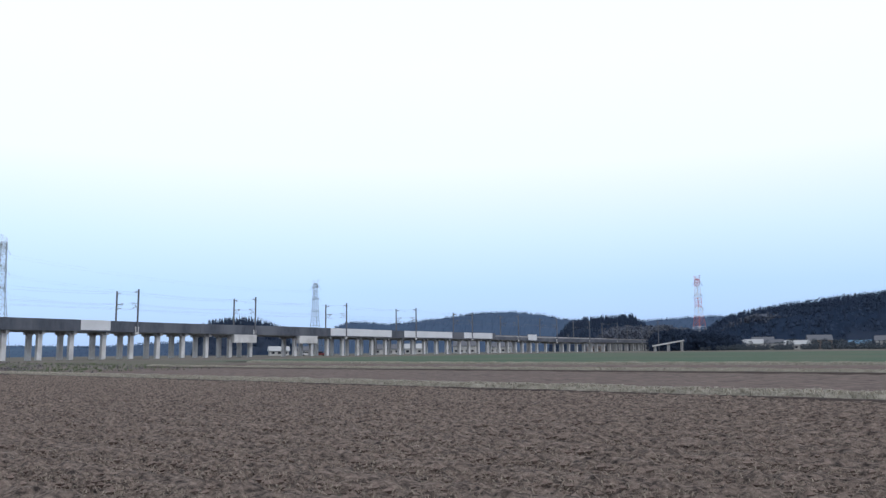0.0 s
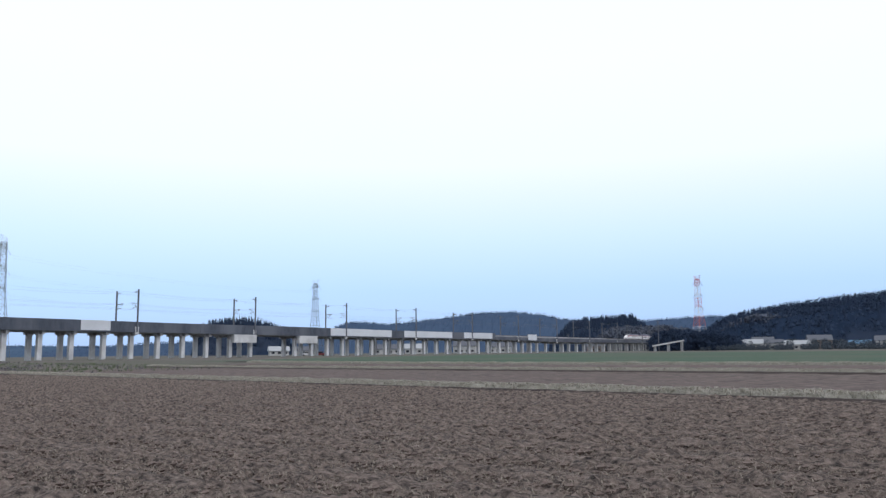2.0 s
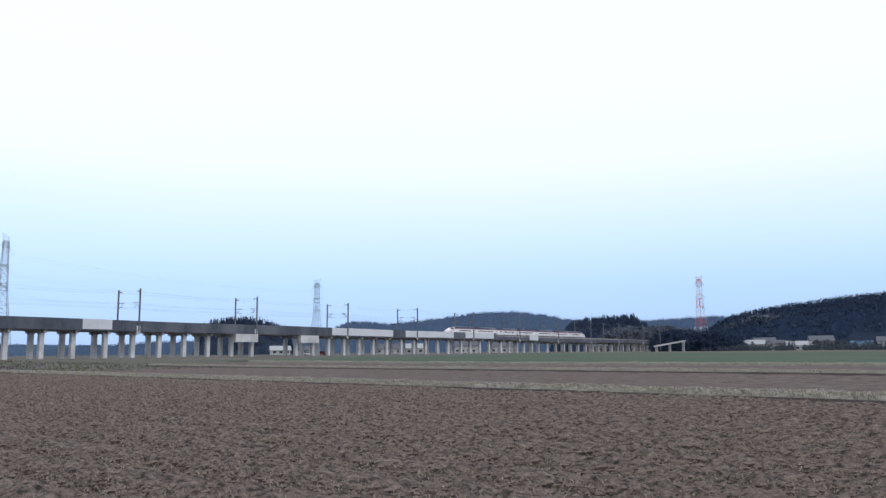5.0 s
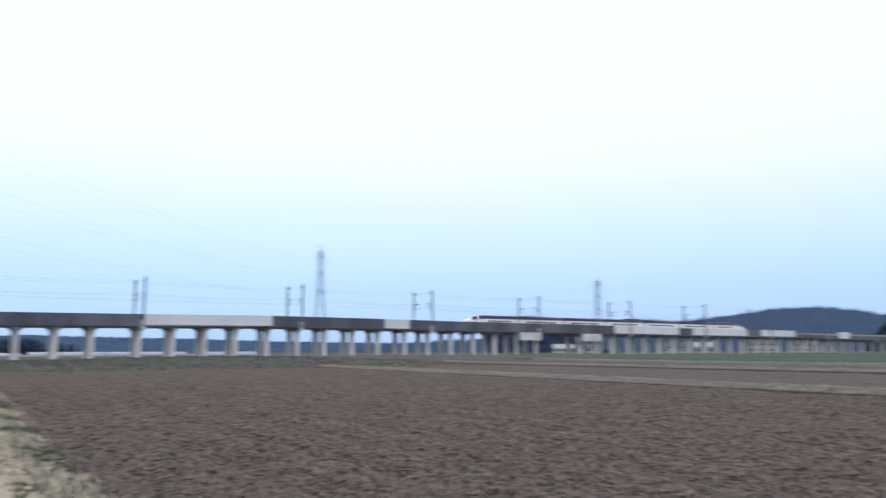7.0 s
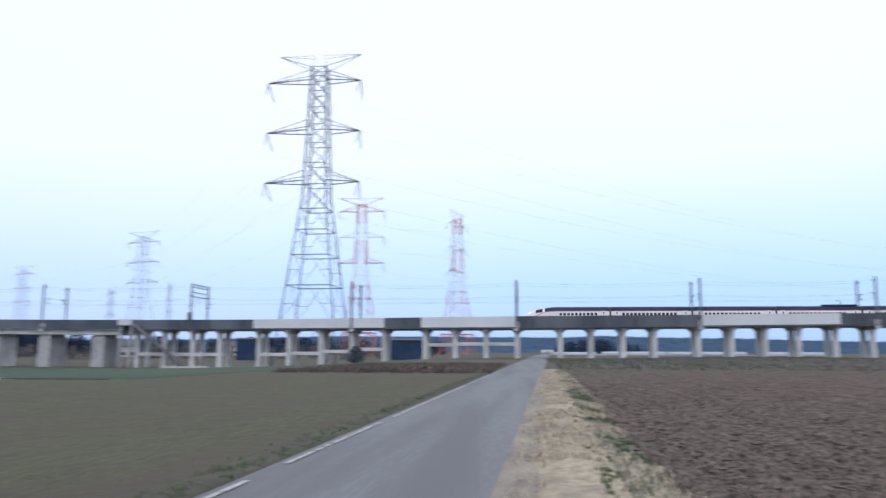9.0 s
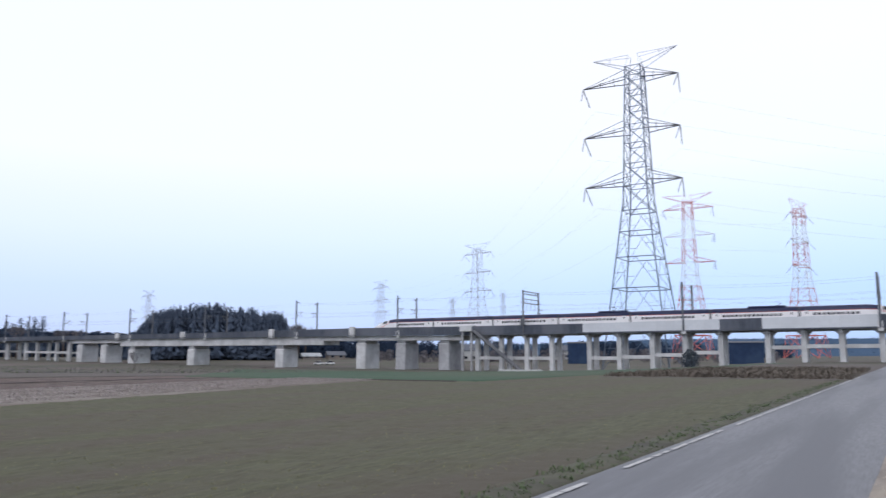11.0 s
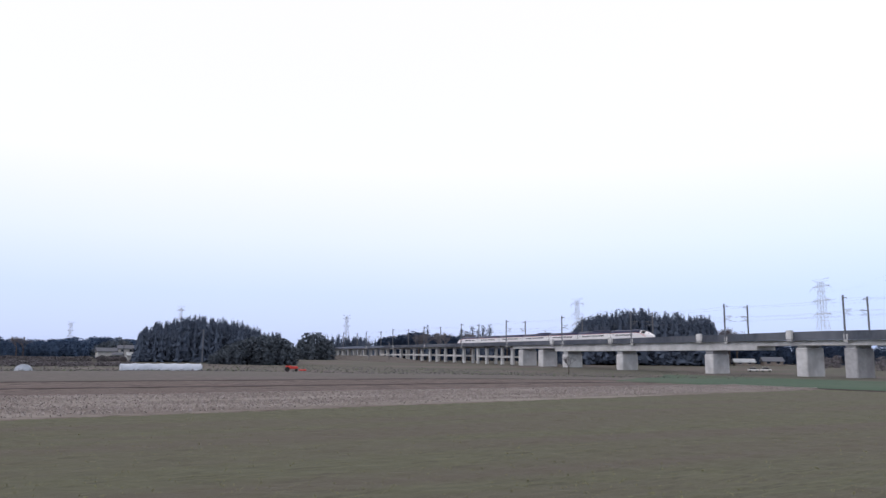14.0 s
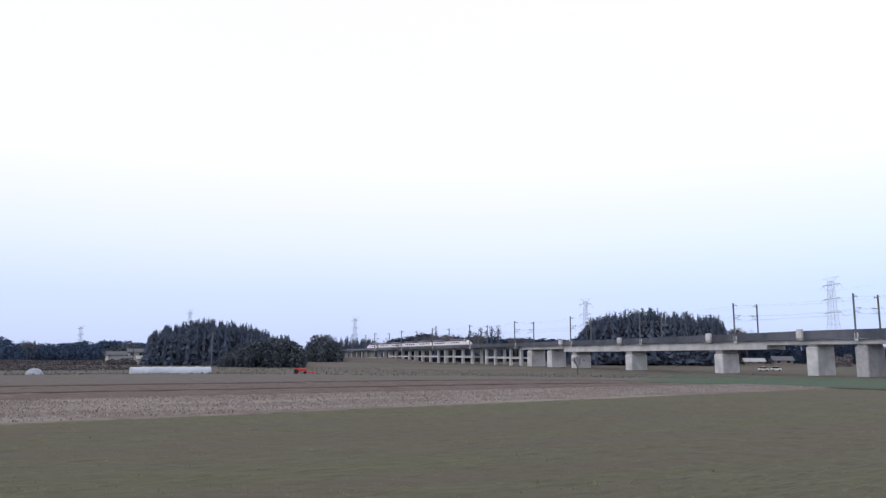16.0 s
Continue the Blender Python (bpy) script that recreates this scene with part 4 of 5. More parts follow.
# ---- pylons ----
def pylon(x, y, height, base, arm, style="steel", turn=0.0, levels=(0.58, 0.745, 0.912), waist=0.52, group="power pylons", label="", arm_left=0.0):
    """A lattice power pylon with three pairs of arms."""
    z0 = zg(x, y) - 0.3
    p = thing("power_pylon", label or "tall lattice steel power pylon with three crossarms", "pylon", pose(x, y, z0, 0, 0, turn), group)
    top_w, waist_w = base * 0.24, base * 0.38
    body = height * 0.955

    def half(z):
        return 0.5 * (base + (waist_w - base) * z / (waist * height) if z < waist * height else waist_w + (top_w - waist_w) * (z - waist * height) / (body - waist * height))

    def colour(z):
        if style != "redwhite":
            return style
        return "steel_red" if int(z / height * 7) % 2 == 0 else "steel_white"
    t = {"steel": 0.20, "pole": 0.11, "redwhite": 0.165, "steel_pale": 0.12}[style]
    zs = [0.0]
    while zs[-1] < body - 0.5:
        zs.append(min(body, zs[-1] + max(2.4, (1.9 if zs[-1] > waist * height * 0.9 else 1.35) * half(zs[-1]))))
    for sx, sy in ((-1, -1), (1, -1), (1, 1), (-1, 1)):
        for a, b in zip(zs, zs[1:]) if style == "redwhite" else ((0.0, waist * height), (waist * height, body)):
            part("leg", bar(bmesh.new(), (sx * half(a), sy * half(a), a), (sx * half(b), sy * half(b), b), t * 1.7), colour((a + b) / 2), p)
    groups = {}
    for a, b in zip(zs, zs[1:]):
        bm = groups.setdefault(colour((a + b) / 2), bmesh.new())
        ha, hb = half(a), half(b)
        foot = 2.6 if style == "redwhite" and b < height / 7 + 3 else 1.0
        for i in range(4):
            c = [(-1, -1), (1, -1), (1, 1), (-1, 1)]
            (ax, ay), (bx, by) = c[i], c[(i + 1) % 4]
            if b < waist * height and style == "steel":
                mid = ((ax + bx) / 2 * hb, (ay + by) / 2 * hb, b)
                for ex, ey in ((ax, ay), (bx, by)):
                    bar(bm, (ex * ha, ey * ha, a), mid, t * 0.55)
                    h2 = (ha + hb) / 2
                    bar(bm, (ex * h2, ey * h2, (a + b) / 2), ((ex * ha + mid[0]) / 2, (ey * ha + mid[1]) / 2, (a + b) / 2), t * 0.45)
                bar(bm, (ax * hb, ay * hb, b), (bx * hb, by * hb, b), t * 1.1)
                continue
            bar(bm, (ax * ha, ay * ha, a), (bx * hb, by * hb, b), t * 0.8 * foot)
            bar(bm, (bx * ha, by * ha, a), (ax * hb, ay * hb, b), t * 0.8 * foot)
            bar(bm, (ax * hb, ay * hb, b), (bx * hb, by * hb, b), t * 0.9 * foot)
    for k, bm in groups.items():
        part("lattice", bm, k, p)
    for k, lv in enumerate(levels):
        z = lv * height
        h = half(z)
        for s in (-1, 1):
            bm = bmesh.new()
            reach = arm_left if s < 0 and arm_left else arm
            tip = (s * reach, 0, z)
            for q in (-1, 1):
                bar(bm, (s * h, q * h, z), tip, max(t, 0.17) * 1.3)
                bar(bm, (s * h, q * h, z + 0.032 * height), tip, t * 0.8)
            for f in (0.3, 0.6):
                xx = s * (h + (reach - h) * f)
                bar(bm, (xx, -h * (1 - f), z), (xx, h * (1 - f), z), t * 0.7)
                bar(bm, (xx, 0, z), (xx, 0, z + 0.032 * height * (1 - f)), t * 0.7)
            a = part("crossarm", bm, colour(z) if style == "redwhite" else ("pole" if style == "steel" else style), p)
            if base > 9:
                for q in (-1, 1):
                    bm = bmesh.new()
                    bar(bm, tip, (s * reach * 0.96, q * base * 0.20, z - 0.050 * height), t * 1.2, 6)
                    part("insulator", bm, "insulator", a)
    for s in (-1, 1):
        bm = bmesh.new()
        z = body
        for q in (-1, 1):
            bar(bm, (s * (top_w / 2 + (arm - top_w / 2) * 0.5), 0, z + 0.5 * (height - z)), (s * (top_w / 2 + (arm - top_w / 2) * 0.5), 0, height), t * 0.5)
            bar(bm, (s * top_w / 2, q * top_w / 2, z), (s * arm, 0, height), t * 0.9)
            bar(bm, (s * top_w * 0.3, q * top_w * 0.3, height * 0.995), (s * arm, 0, height), t * 0.5)
            bar(bm, (s * top_w / 2, q * top_w / 2, z), (s * top_w * 0.3, q * top_w * 0.3, height * 0.995), t * 0.6)
        part("ground_wire_arm", bm, colour(height * 0.99) if style == "redwhite" else "steel_pale", p)
    return p


def pylon_at(az, el, r, base, arm, style="steel_pale", turn=0.0, **kw):
    x, y, _ = at(az, r)
    return pylon(x, y, 1.6 + r * math.tan(radians(el)) - zg(x, y), base, arm, style, turn, **kw)


PYLONS = [
    pylon_at(-16.1, 21.7, 231, 19.2, 13.0, "steel", 0, arm_left=16.6, label="huge grey lattice steel power pylon behind the viaduct"),
    pylon_at(-12.7, 11.46, 440, 19, 13.6, "redwhite", 0, label="red and white lattice power pylon"),
    pylon_at(-5.4, 10.45, 480, 19, 13.0, "redwhite", 75, label="red and white lattice power pylon seen end on"),
    pylon_at(-28.2, 8.31, 480, 16, 12.5, "steel_pale", -20),
    pylon_at(-35.5, 5.48, 720, 15, 13, "steel_pale", -25),
    pylon_at(24.5, 7.83, 480, 11, 10, "pole", 55),
    pylon_at(45.2, 5.39, 640, 11, 7, "pole", 70),
    pylon_at(73.3, 5.2, 720, 12, 4, "redwhite", 60, label="slender red and white lattice tower near the hills"),
    pylon_at(-52.0, 4.45, 800, 11, 7, "steel_pale", 20),
    pylon_at(-69.2, 3.1, 900, 9, 6, "steel_pale", 30),
    pylon_at(-26.3, 4.79, 760, 9, 5, "steel_pale", 70),
    pylon_at(-30.1, 4.3, 900, 10, 9, "steel_pale", -30),
    pylon_at(-81.0, 3.5, 950, 9, 6, "steel_pale", 40),
    pylon_at(-88.0, 2.2, 1100, 9, 6, "steel_pale", 40),
]


def power_lines():
    """Conductors between neighbouring pylons, hung from the arm tips."""
    def tips(k, arm, height):
        p = PYLONS[k]
        return [p.matrix_basis @ Vector((sx * arm, 0, lv * height)) for lv in (0.53, 0.695, 0.862) for sx in (-1, 1)]
    h = [93.0, 90.0, 88.0, 70.0, 69.0, 66.0, 60.0]
    for a, b, aa, bb in ((0, 5, 13.0, 10.0), (5, 6, 10.0, 7.0), (0, 3, 13.0, 12.0), (1, 2, 13.6, 13.0), (3, 4, 12.0, 13.0)):
        for p, q in zip(tips(a, aa, h[a]), tips(b, bb, h[b])):
            n = 12
            pts = [p.lerp(q, i / n) - Vector((0, 0, 0.018 * (p - q).length * 4 * (i / n) * (1 - i / n))) for i in range(n + 1)]
            wire("power_line", "thin high voltage power line between pylons", pts, 0.012, "power lines")


power_lines()

# ---- hills and woods ----
def leaf(rnd, verts, faces, x, y, z, s):
    """One ragged tuft of foliage."""
    k = len(verts)
    for _ in range(3):
        verts.append((x + rnd.uniform(-s, s), y + rnd.uniform(-s, s), z + rnd.uniform(-s, s) * 0.8))
    faces.append((k, k + 1, k + 2))


def conifer_mesh(rnd, verts, faces, x, y, z, h, w, leaves=50, sides=5):
    """A conifer: a slim core, tiers of drooping boughs and loose tufts that thin out to the tip."""
    base = len(verts)
    for i in range(sides):
        a = math.tau * i / sides
        verts.append((x + w * 0.42 * math.cos(a), y + w * 0.42 * math.sin(a), z + h * 0.05))
    verts.append((x, y, z + h * 0.93))
    for i in range(sides):
        faces.append((base + i, base + (i + 1) % sides, base + sides))
    tiers = max(3, leaves // 14)
    for j in range(tiers):
        f = (j + rnd.uniform(0, 0.8)) / tiers
        for _ in range(8):
            a, rr = rnd.uniform(0, math.tau), w * (1 - f) ** 0.8 * rnd.uniform(0.65, 1.15)
            zz, k, q = z + h * (0.12 + 0.88 * f), len(verts), rnd.uniform(0.14, 0.34)
            verts.append((x, y, zz + h * 0.05))
            verts.append((x + rr * math.cos(a - q), y + rr * math.sin(a - q), zz - h * rnd.uniform(0.04, 0.13)))
            verts.append((x + rr * math.cos(a + q), y + rr * math.sin(a + q), zz - h * rnd.uniform(0.04, 0.13)))
            faces.append((k, k + 1, k + 2))
    for _ in range(leaves):
        f, a = rnd.random() ** 1.25, rnd.uniform(0, math.tau)
        rr = w * (1 - f * 0.93) * rnd.uniform(0.5, 1.1)
        leaf(rnd, verts, faces, x + rr * math.cos(a), y + rr * math.sin(a), z + h * (0.06 + 0.92 * f), max(0.22, w * 0.24 * (1 - 0.6 * f)))


def bushy_mesh(rnd, verts, faces, x, y, z, h, w, leaves=110, sides=5):
    """A round broad-leaved crown: a dark core inside a loose shell of tufts."""
    base = len(verts)
    verts.append((x, y, z))
    for i in range(sides):
        a = math.tau * i / sides
        verts.append((x + w * 0.4 * math.cos(a), y + w * 0.4 * math.sin(a), z + h * 0.45))
    verts.append((x, y, z + h * 0.7))
    for i in range(sides):
        faces.append((base, base + 1 + (i + 1) % sides, base + 1 + i))
        faces.append((base + sides + 1, base + 1 + i, base + 1 + (i + 1) % sides))
    for _ in range(leaves):
        u, a = rnd.uniform(0.02, 1), rnd.uniform(0, math.tau)
        rr = w * math.sqrt(max(0.03, 1 - ((u - 0.42) / 0.6) ** 2)) * rnd.uniform(0.7, 1.08)
        leaf(rnd, verts, faces, x + rr * math.cos(a), y + rr * math.sin(a), z + h * u, max(0.3, w * 0.24))


def stuff(name, verts, faces, mat, label, category):
    me = bpy.data.meshes.new(name)
    me.from_pydata(verts, [], faces)
    me.update()
    return tagged(part(name, me, mat), label, category, kind="stuff")


def hill(name, profile, r, depth, mat, tree_h, label, count, seed, tree_mat=None, slope=False, bushy=0.0):
    """A wooded ridge seen along the skyline: bearing and elevation pairs at a distance, with trees all over its near slope."""
    rnd = random.Random(seed)
    azs = np.linspace(profile[0][0], profile[-1][0], 420)

    def crest(az):
        return max(0.5, 1.6 + r * math.tan(radians(table(az, profile))) - tree_h * 0.6)
    verts, faces, n = [], [], 26
    for az in azs:
        for i in range(n):
            f = i / (n - 1) * 1.6 - 1.0
            rr = r + f * depth
            k = 1 - f * f if f < 0 else 1 - f * f * 0.9
            x, y, _ = at(az, rr)
            verts.append((x, y, -2.0 + (crest(az) + 2.0) * max(0.0, k) ** 0.8 + (tree_h * (0.30 * noise.noise((x * 0.9 / tree_h, y * 0.9 / tree_h, 5)) + 0.22 * noise.noise((x * 2.2 / tree_h, y * 2.2 / tree_h, 9))) if -0.95 < f else 0)))
    for j in range(len(azs) - 1):
        for i in range(n - 1):
            k = j * n + i
            faces.append((k, k + 1, k + n + 1, k + n))
    me = bpy.data.meshes.new(name)
    me.from_pydata(verts, [], faces)
    me.update()
    tagged(part(name, me, mat), label, "hill", kind="structure")
    verts, faces = [], []
    for _ in range(count):
        az = rnd.uniform(profile[0][0], profile[-1][0])
        f = rnd.uniform(-0.16, 0.02) if not slope or rnd.random() < 0.3 else -abs(rnd.gauss(0, 0.45))
        if f < -0.97:
            continue
        x, y, _ = at(az, r + f * depth)
        z = -2.0 + (crest(az) + 2.0) * max(0.0, 1 - f * f) ** 0.8 - tree_h * 0.35
        h = tree_h * rnd.uniform(0.65, 1.2)
        if rnd.random() < bushy:
            bushy_mesh(rnd, verts, faces, x, y, z, h * 0.85, h * 0.38, 26, 4)
        else:
            conifer_mesh(rnd, verts, faces, x, y, z, h, h * rnd.uniform(0.16, 0.26), 14, 4)
    stuff("hill_trees", verts, faces, tree_mat or mat, "dense dark trees on a wooded hill", "trees")


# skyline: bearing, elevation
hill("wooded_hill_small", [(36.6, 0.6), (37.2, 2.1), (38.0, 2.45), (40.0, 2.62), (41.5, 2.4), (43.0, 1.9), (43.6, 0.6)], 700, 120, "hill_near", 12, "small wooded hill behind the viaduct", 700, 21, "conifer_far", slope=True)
hill("wooded_hill_far", [(27.0, 0.5), (34.0, 0.9), (40.0, 1.1), (46.0, 1.6), (47.5, 2.3), (48.8, 2.3), (50.5, 2.15), (52.5, 2.3), (55.0, 2.6), (57.0, 2.85), (59.7, 2.98), (62.0, 2.75), (63.7, 2.35), (66.0, 2.2), (69.0, 2.1), (73.5, 2.35), (76.0, 2.3), (80.0, 2.0)], 1500, 420, "hill_far", 9, "far wooded hill range tinted haze blue", 2600, 22, bushy=0.7)
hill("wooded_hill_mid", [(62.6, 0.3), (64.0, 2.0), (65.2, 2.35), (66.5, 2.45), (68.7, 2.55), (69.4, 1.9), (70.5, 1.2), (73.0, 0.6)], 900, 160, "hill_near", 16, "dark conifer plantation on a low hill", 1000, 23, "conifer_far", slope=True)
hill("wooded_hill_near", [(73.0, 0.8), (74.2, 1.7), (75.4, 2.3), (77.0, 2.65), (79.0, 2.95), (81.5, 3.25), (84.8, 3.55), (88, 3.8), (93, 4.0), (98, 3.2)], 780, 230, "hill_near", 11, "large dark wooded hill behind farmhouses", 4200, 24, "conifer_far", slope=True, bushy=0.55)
hill("wooded_hills_north", [(-45, 0.3), (-38, 0.6), (-30, 0.75), (-24, 0.85), (-15, 1.15), (-6, 1.15), (2.5, 1.1), (5, 1.25), (8, 1.15), (14, 1.05), (21, 0.85), (30, 0.7), (38, 0.6)], 1700, 500, "hill_north", 6, "low far wooded hills tinted haze blue", 3000, 25, "hill_far", slope=True, bushy=0.7)
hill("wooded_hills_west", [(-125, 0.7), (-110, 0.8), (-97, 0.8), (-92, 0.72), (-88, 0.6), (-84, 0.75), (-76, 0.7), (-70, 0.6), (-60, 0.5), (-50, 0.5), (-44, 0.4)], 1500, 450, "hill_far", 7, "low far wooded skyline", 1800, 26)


def grove(name, az0, az1, r0, r1, count, h, label, seed, mat="conifer", shape=None, bushy=0.0, spread=0.2):
    """A stand of trees; shape gives the crown's elevation by bearing."""
    rnd = random.Random(seed)
    verts, faces = [], []
    for _ in range(count):
        az, r = rnd.uniform(az0, az1), rnd.uniform(r0, r1)
        x, y, _ = at(az, r)
        z = zg(x, y) - 0.5
        hh = h * rnd.uniform(0.75, 1.08)
        if shape:
            hh = (1.6 + r * math.tan(radians(table(az, shape))) - z) * rnd.choice((0.8, 0.88, 0.92, 0.96, 1.0)) * rnd.uniform(0.95, 1.03)
        if hh < 1:
            continue
        if rnd.random() < bushy:
            bushy_mesh(rnd, verts, faces, x, y, z, hh, max(1.5, hh * 0.36), 230, 5)
        else:
            conifer_mesh(rnd, verts, faces, x, y, z, hh, max(1.6, hh * rnd.uniform(0.17, 0.27) * (spread / 0.2)), 110, 5)
    return stuff(name, verts, faces, mat, label, "trees")


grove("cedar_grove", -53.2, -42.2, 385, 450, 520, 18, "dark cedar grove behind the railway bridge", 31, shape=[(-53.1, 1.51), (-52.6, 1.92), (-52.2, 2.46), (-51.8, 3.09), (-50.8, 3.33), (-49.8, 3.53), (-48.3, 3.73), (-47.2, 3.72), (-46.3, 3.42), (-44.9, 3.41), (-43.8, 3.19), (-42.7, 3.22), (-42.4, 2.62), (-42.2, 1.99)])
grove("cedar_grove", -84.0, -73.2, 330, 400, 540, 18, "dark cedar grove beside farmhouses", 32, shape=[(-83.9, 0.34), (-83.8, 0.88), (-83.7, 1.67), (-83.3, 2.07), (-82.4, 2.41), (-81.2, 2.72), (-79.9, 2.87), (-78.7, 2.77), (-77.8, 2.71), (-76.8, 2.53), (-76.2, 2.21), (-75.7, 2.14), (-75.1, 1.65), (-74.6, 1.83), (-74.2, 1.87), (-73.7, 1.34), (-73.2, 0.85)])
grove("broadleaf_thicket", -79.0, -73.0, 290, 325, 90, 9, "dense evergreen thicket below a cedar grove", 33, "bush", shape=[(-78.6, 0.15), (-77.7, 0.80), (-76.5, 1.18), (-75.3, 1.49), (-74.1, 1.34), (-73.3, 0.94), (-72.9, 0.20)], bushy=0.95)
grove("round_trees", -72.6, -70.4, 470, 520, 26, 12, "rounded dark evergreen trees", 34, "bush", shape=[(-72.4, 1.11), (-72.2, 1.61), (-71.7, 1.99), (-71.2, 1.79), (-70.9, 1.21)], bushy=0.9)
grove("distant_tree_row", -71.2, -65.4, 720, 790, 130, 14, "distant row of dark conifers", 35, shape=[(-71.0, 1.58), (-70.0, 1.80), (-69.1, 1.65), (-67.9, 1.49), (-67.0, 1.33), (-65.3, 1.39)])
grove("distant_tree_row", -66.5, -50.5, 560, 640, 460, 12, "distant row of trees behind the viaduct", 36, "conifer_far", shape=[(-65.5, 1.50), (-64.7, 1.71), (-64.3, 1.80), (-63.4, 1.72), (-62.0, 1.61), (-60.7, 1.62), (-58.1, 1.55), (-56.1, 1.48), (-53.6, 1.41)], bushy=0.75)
def tall_conifer(az, r, el, w):
    """A lone tall conifer seen over the line."""
    x, y, _ = at(az, r)
    t = thing("conifer_tree", "tall dark conifer rising behind the viaduct", "tree", pose(x, y, zg(x, y) - 0.3), "tall conifers")
    h = 1.6 + r * math.tan(radians(el)) - zg(x, y)
    part("trunk", bar(bmesh.new(), (0, 0, 0), (0, 0, h * 0.5), 0.5, 6), "bark", t)
    verts, faces = [], []
    rnd = random.Random(int(-az * 100))
    conifer_mesh(rnd, verts, faces, 0, 0, h * 0.1, h * 0.9, w, 90, 5)
    for _ in range(260):
        f, a = rnd.uniform(0.1, 0.97), rnd.uniform(0, math.tau)
        rr = w * min(1.0, 1.7 * (1 - f) ** 0.6) * rnd.uniform(0.4, 1.0)
        leaf(rnd, verts, faces, rr * math.cos(a), rr * math.sin(a), h * f, 0.7)
    me = bpy.data.meshes.new("crown")
    me.from_pydata(verts, [], faces)
    me.update()
    part("crown", me, "conifer", t)


for az, el, w in ((-63.15, 2.5, 1.6), (-64.6, 1.8, 2.0), (-64.0, 1.85, 2.2), (-60.6, 2.2, 1.8), (-60.2, 2.05, 1.8), (-59.8, 2.4, 2.0), (-59.4, 2.25, 1.8), (-59.0, 2.52, 2.0), (-58.5, 2.62, 2.4)):
    tall_conifer(az, 245 / math.cos(radians(az)), el, w * 1.6)
grove("garden_trees", -86.6, -84.2, 420, 450, 22, 8, "dark garden trees beside farmhouses", 39, "bush", shape=[(-86.1, 0.70), (-85.8, 0.93), (-85.4, 1.17), (-85.1, 1.41), (-84.7, 1.18), (-84.1, 0.88)], bushy=0.8)
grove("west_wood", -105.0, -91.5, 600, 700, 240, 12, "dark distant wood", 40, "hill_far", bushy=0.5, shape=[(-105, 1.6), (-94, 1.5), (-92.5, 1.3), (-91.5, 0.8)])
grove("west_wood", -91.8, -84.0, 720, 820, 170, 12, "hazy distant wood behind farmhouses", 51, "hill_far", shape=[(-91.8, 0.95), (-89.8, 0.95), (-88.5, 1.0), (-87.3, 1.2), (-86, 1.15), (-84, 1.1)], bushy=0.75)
grove("hedge_row", -93.0, -84.5, 330, 380, 120, 4, "brownish hedge and scrub along a field edge", 41, "twig", shape=[(-93, -0.05), (-90, -0.15), (-87, -0.1), (-84.5, -0.1)], bushy=1.0)
grove("farm_trees", 69.9, 76.0, 470, 540, 150, 8, "dark trees and scrub hiding the railway line", 42, "conifer_far", shape=[(69.9, 0.9), (70.5, 1.3), (72, 1.45), (74, 1.3), (76, 0.9)], bushy=0.5)
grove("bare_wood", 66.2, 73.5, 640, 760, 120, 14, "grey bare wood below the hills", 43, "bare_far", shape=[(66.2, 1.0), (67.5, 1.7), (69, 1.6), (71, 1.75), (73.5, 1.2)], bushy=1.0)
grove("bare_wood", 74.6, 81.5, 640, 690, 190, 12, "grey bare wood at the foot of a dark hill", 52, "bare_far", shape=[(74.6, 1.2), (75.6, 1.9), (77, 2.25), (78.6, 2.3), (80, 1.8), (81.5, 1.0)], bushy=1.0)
grove("hedge_row", 73.0, 92.0, 455, 490, 110, 4, "dark hedges and shrubs before farmhouses", 53, "bush", shape=[(73, 0.15), (76, 0.3), (79, 0.18), (82, 0.4), (84, 0.25), (92, 0.3)], bushy=1.0)
grove("farm_trees", 74.0, 92.0, 500, 600, 120, 6, "dark garden trees between farmhouses", 44, "bush", shape=[(74, 0.5), (80, 0.6), (84, 0.5), (92, 0.6)], bushy=0.8)


grove("evergreen_shrub", -13.35, -12.75, 191, 194, 5, 4, "dark evergreen shrub before a viaduct column", 54, "bush", shape=[(-13.4, 0.1), (-13.0, 0.42), (-12.7, 0.1)], bushy=1.0)
grove("scrub_belt", -36.0, -7.0, 330, 420, 80, 4, "brownish scrub and bare bushes beyond the viaduct", 45, "twig", shape=[(-36, 0.35), (-28, 0.3), (-20, 0.45), (-14, 0.5), (-7, 0.3)], bushy=1.0)
grove("distant_tree_row", -36.0, -6.5, 480, 580, 260, 9, "dark tree belt beyond the viaduct", 46, "conifer_far", shape=[(-36, 1.2), (-28, 1.0), (-20, 0.95), (-14, 0.9), (-6.5, 0.8)], bushy=0.3)
grove("distant_tree_row", -43.0, -33.0, 440, 520, 150, 9, "dark tree belt beyond the railway bridge", 50, "conifer_far", shape=[(-43, 1.5), (-38, 1.5), (-33, 1.2)], bushy=0.4)
grove("distant_tree_row", 2.0, 9.0, 600, 680, 60, 9, "dark trees beyond the far fields", 47, "conifer_far", shape=[(2, 0.7), (4.5, 1.0), (6, 0.9), (9, 0.5)], bushy=0.5)


grove("river_scrub", -97.0, -84.0, 230, 300, 120, 3, "low brown scrub on the river flat", 48, "twig", shape=[(-97, -0.45), (-92, -0.35), (-88, -0.5), (-84, -0.45)], bushy=1.0)


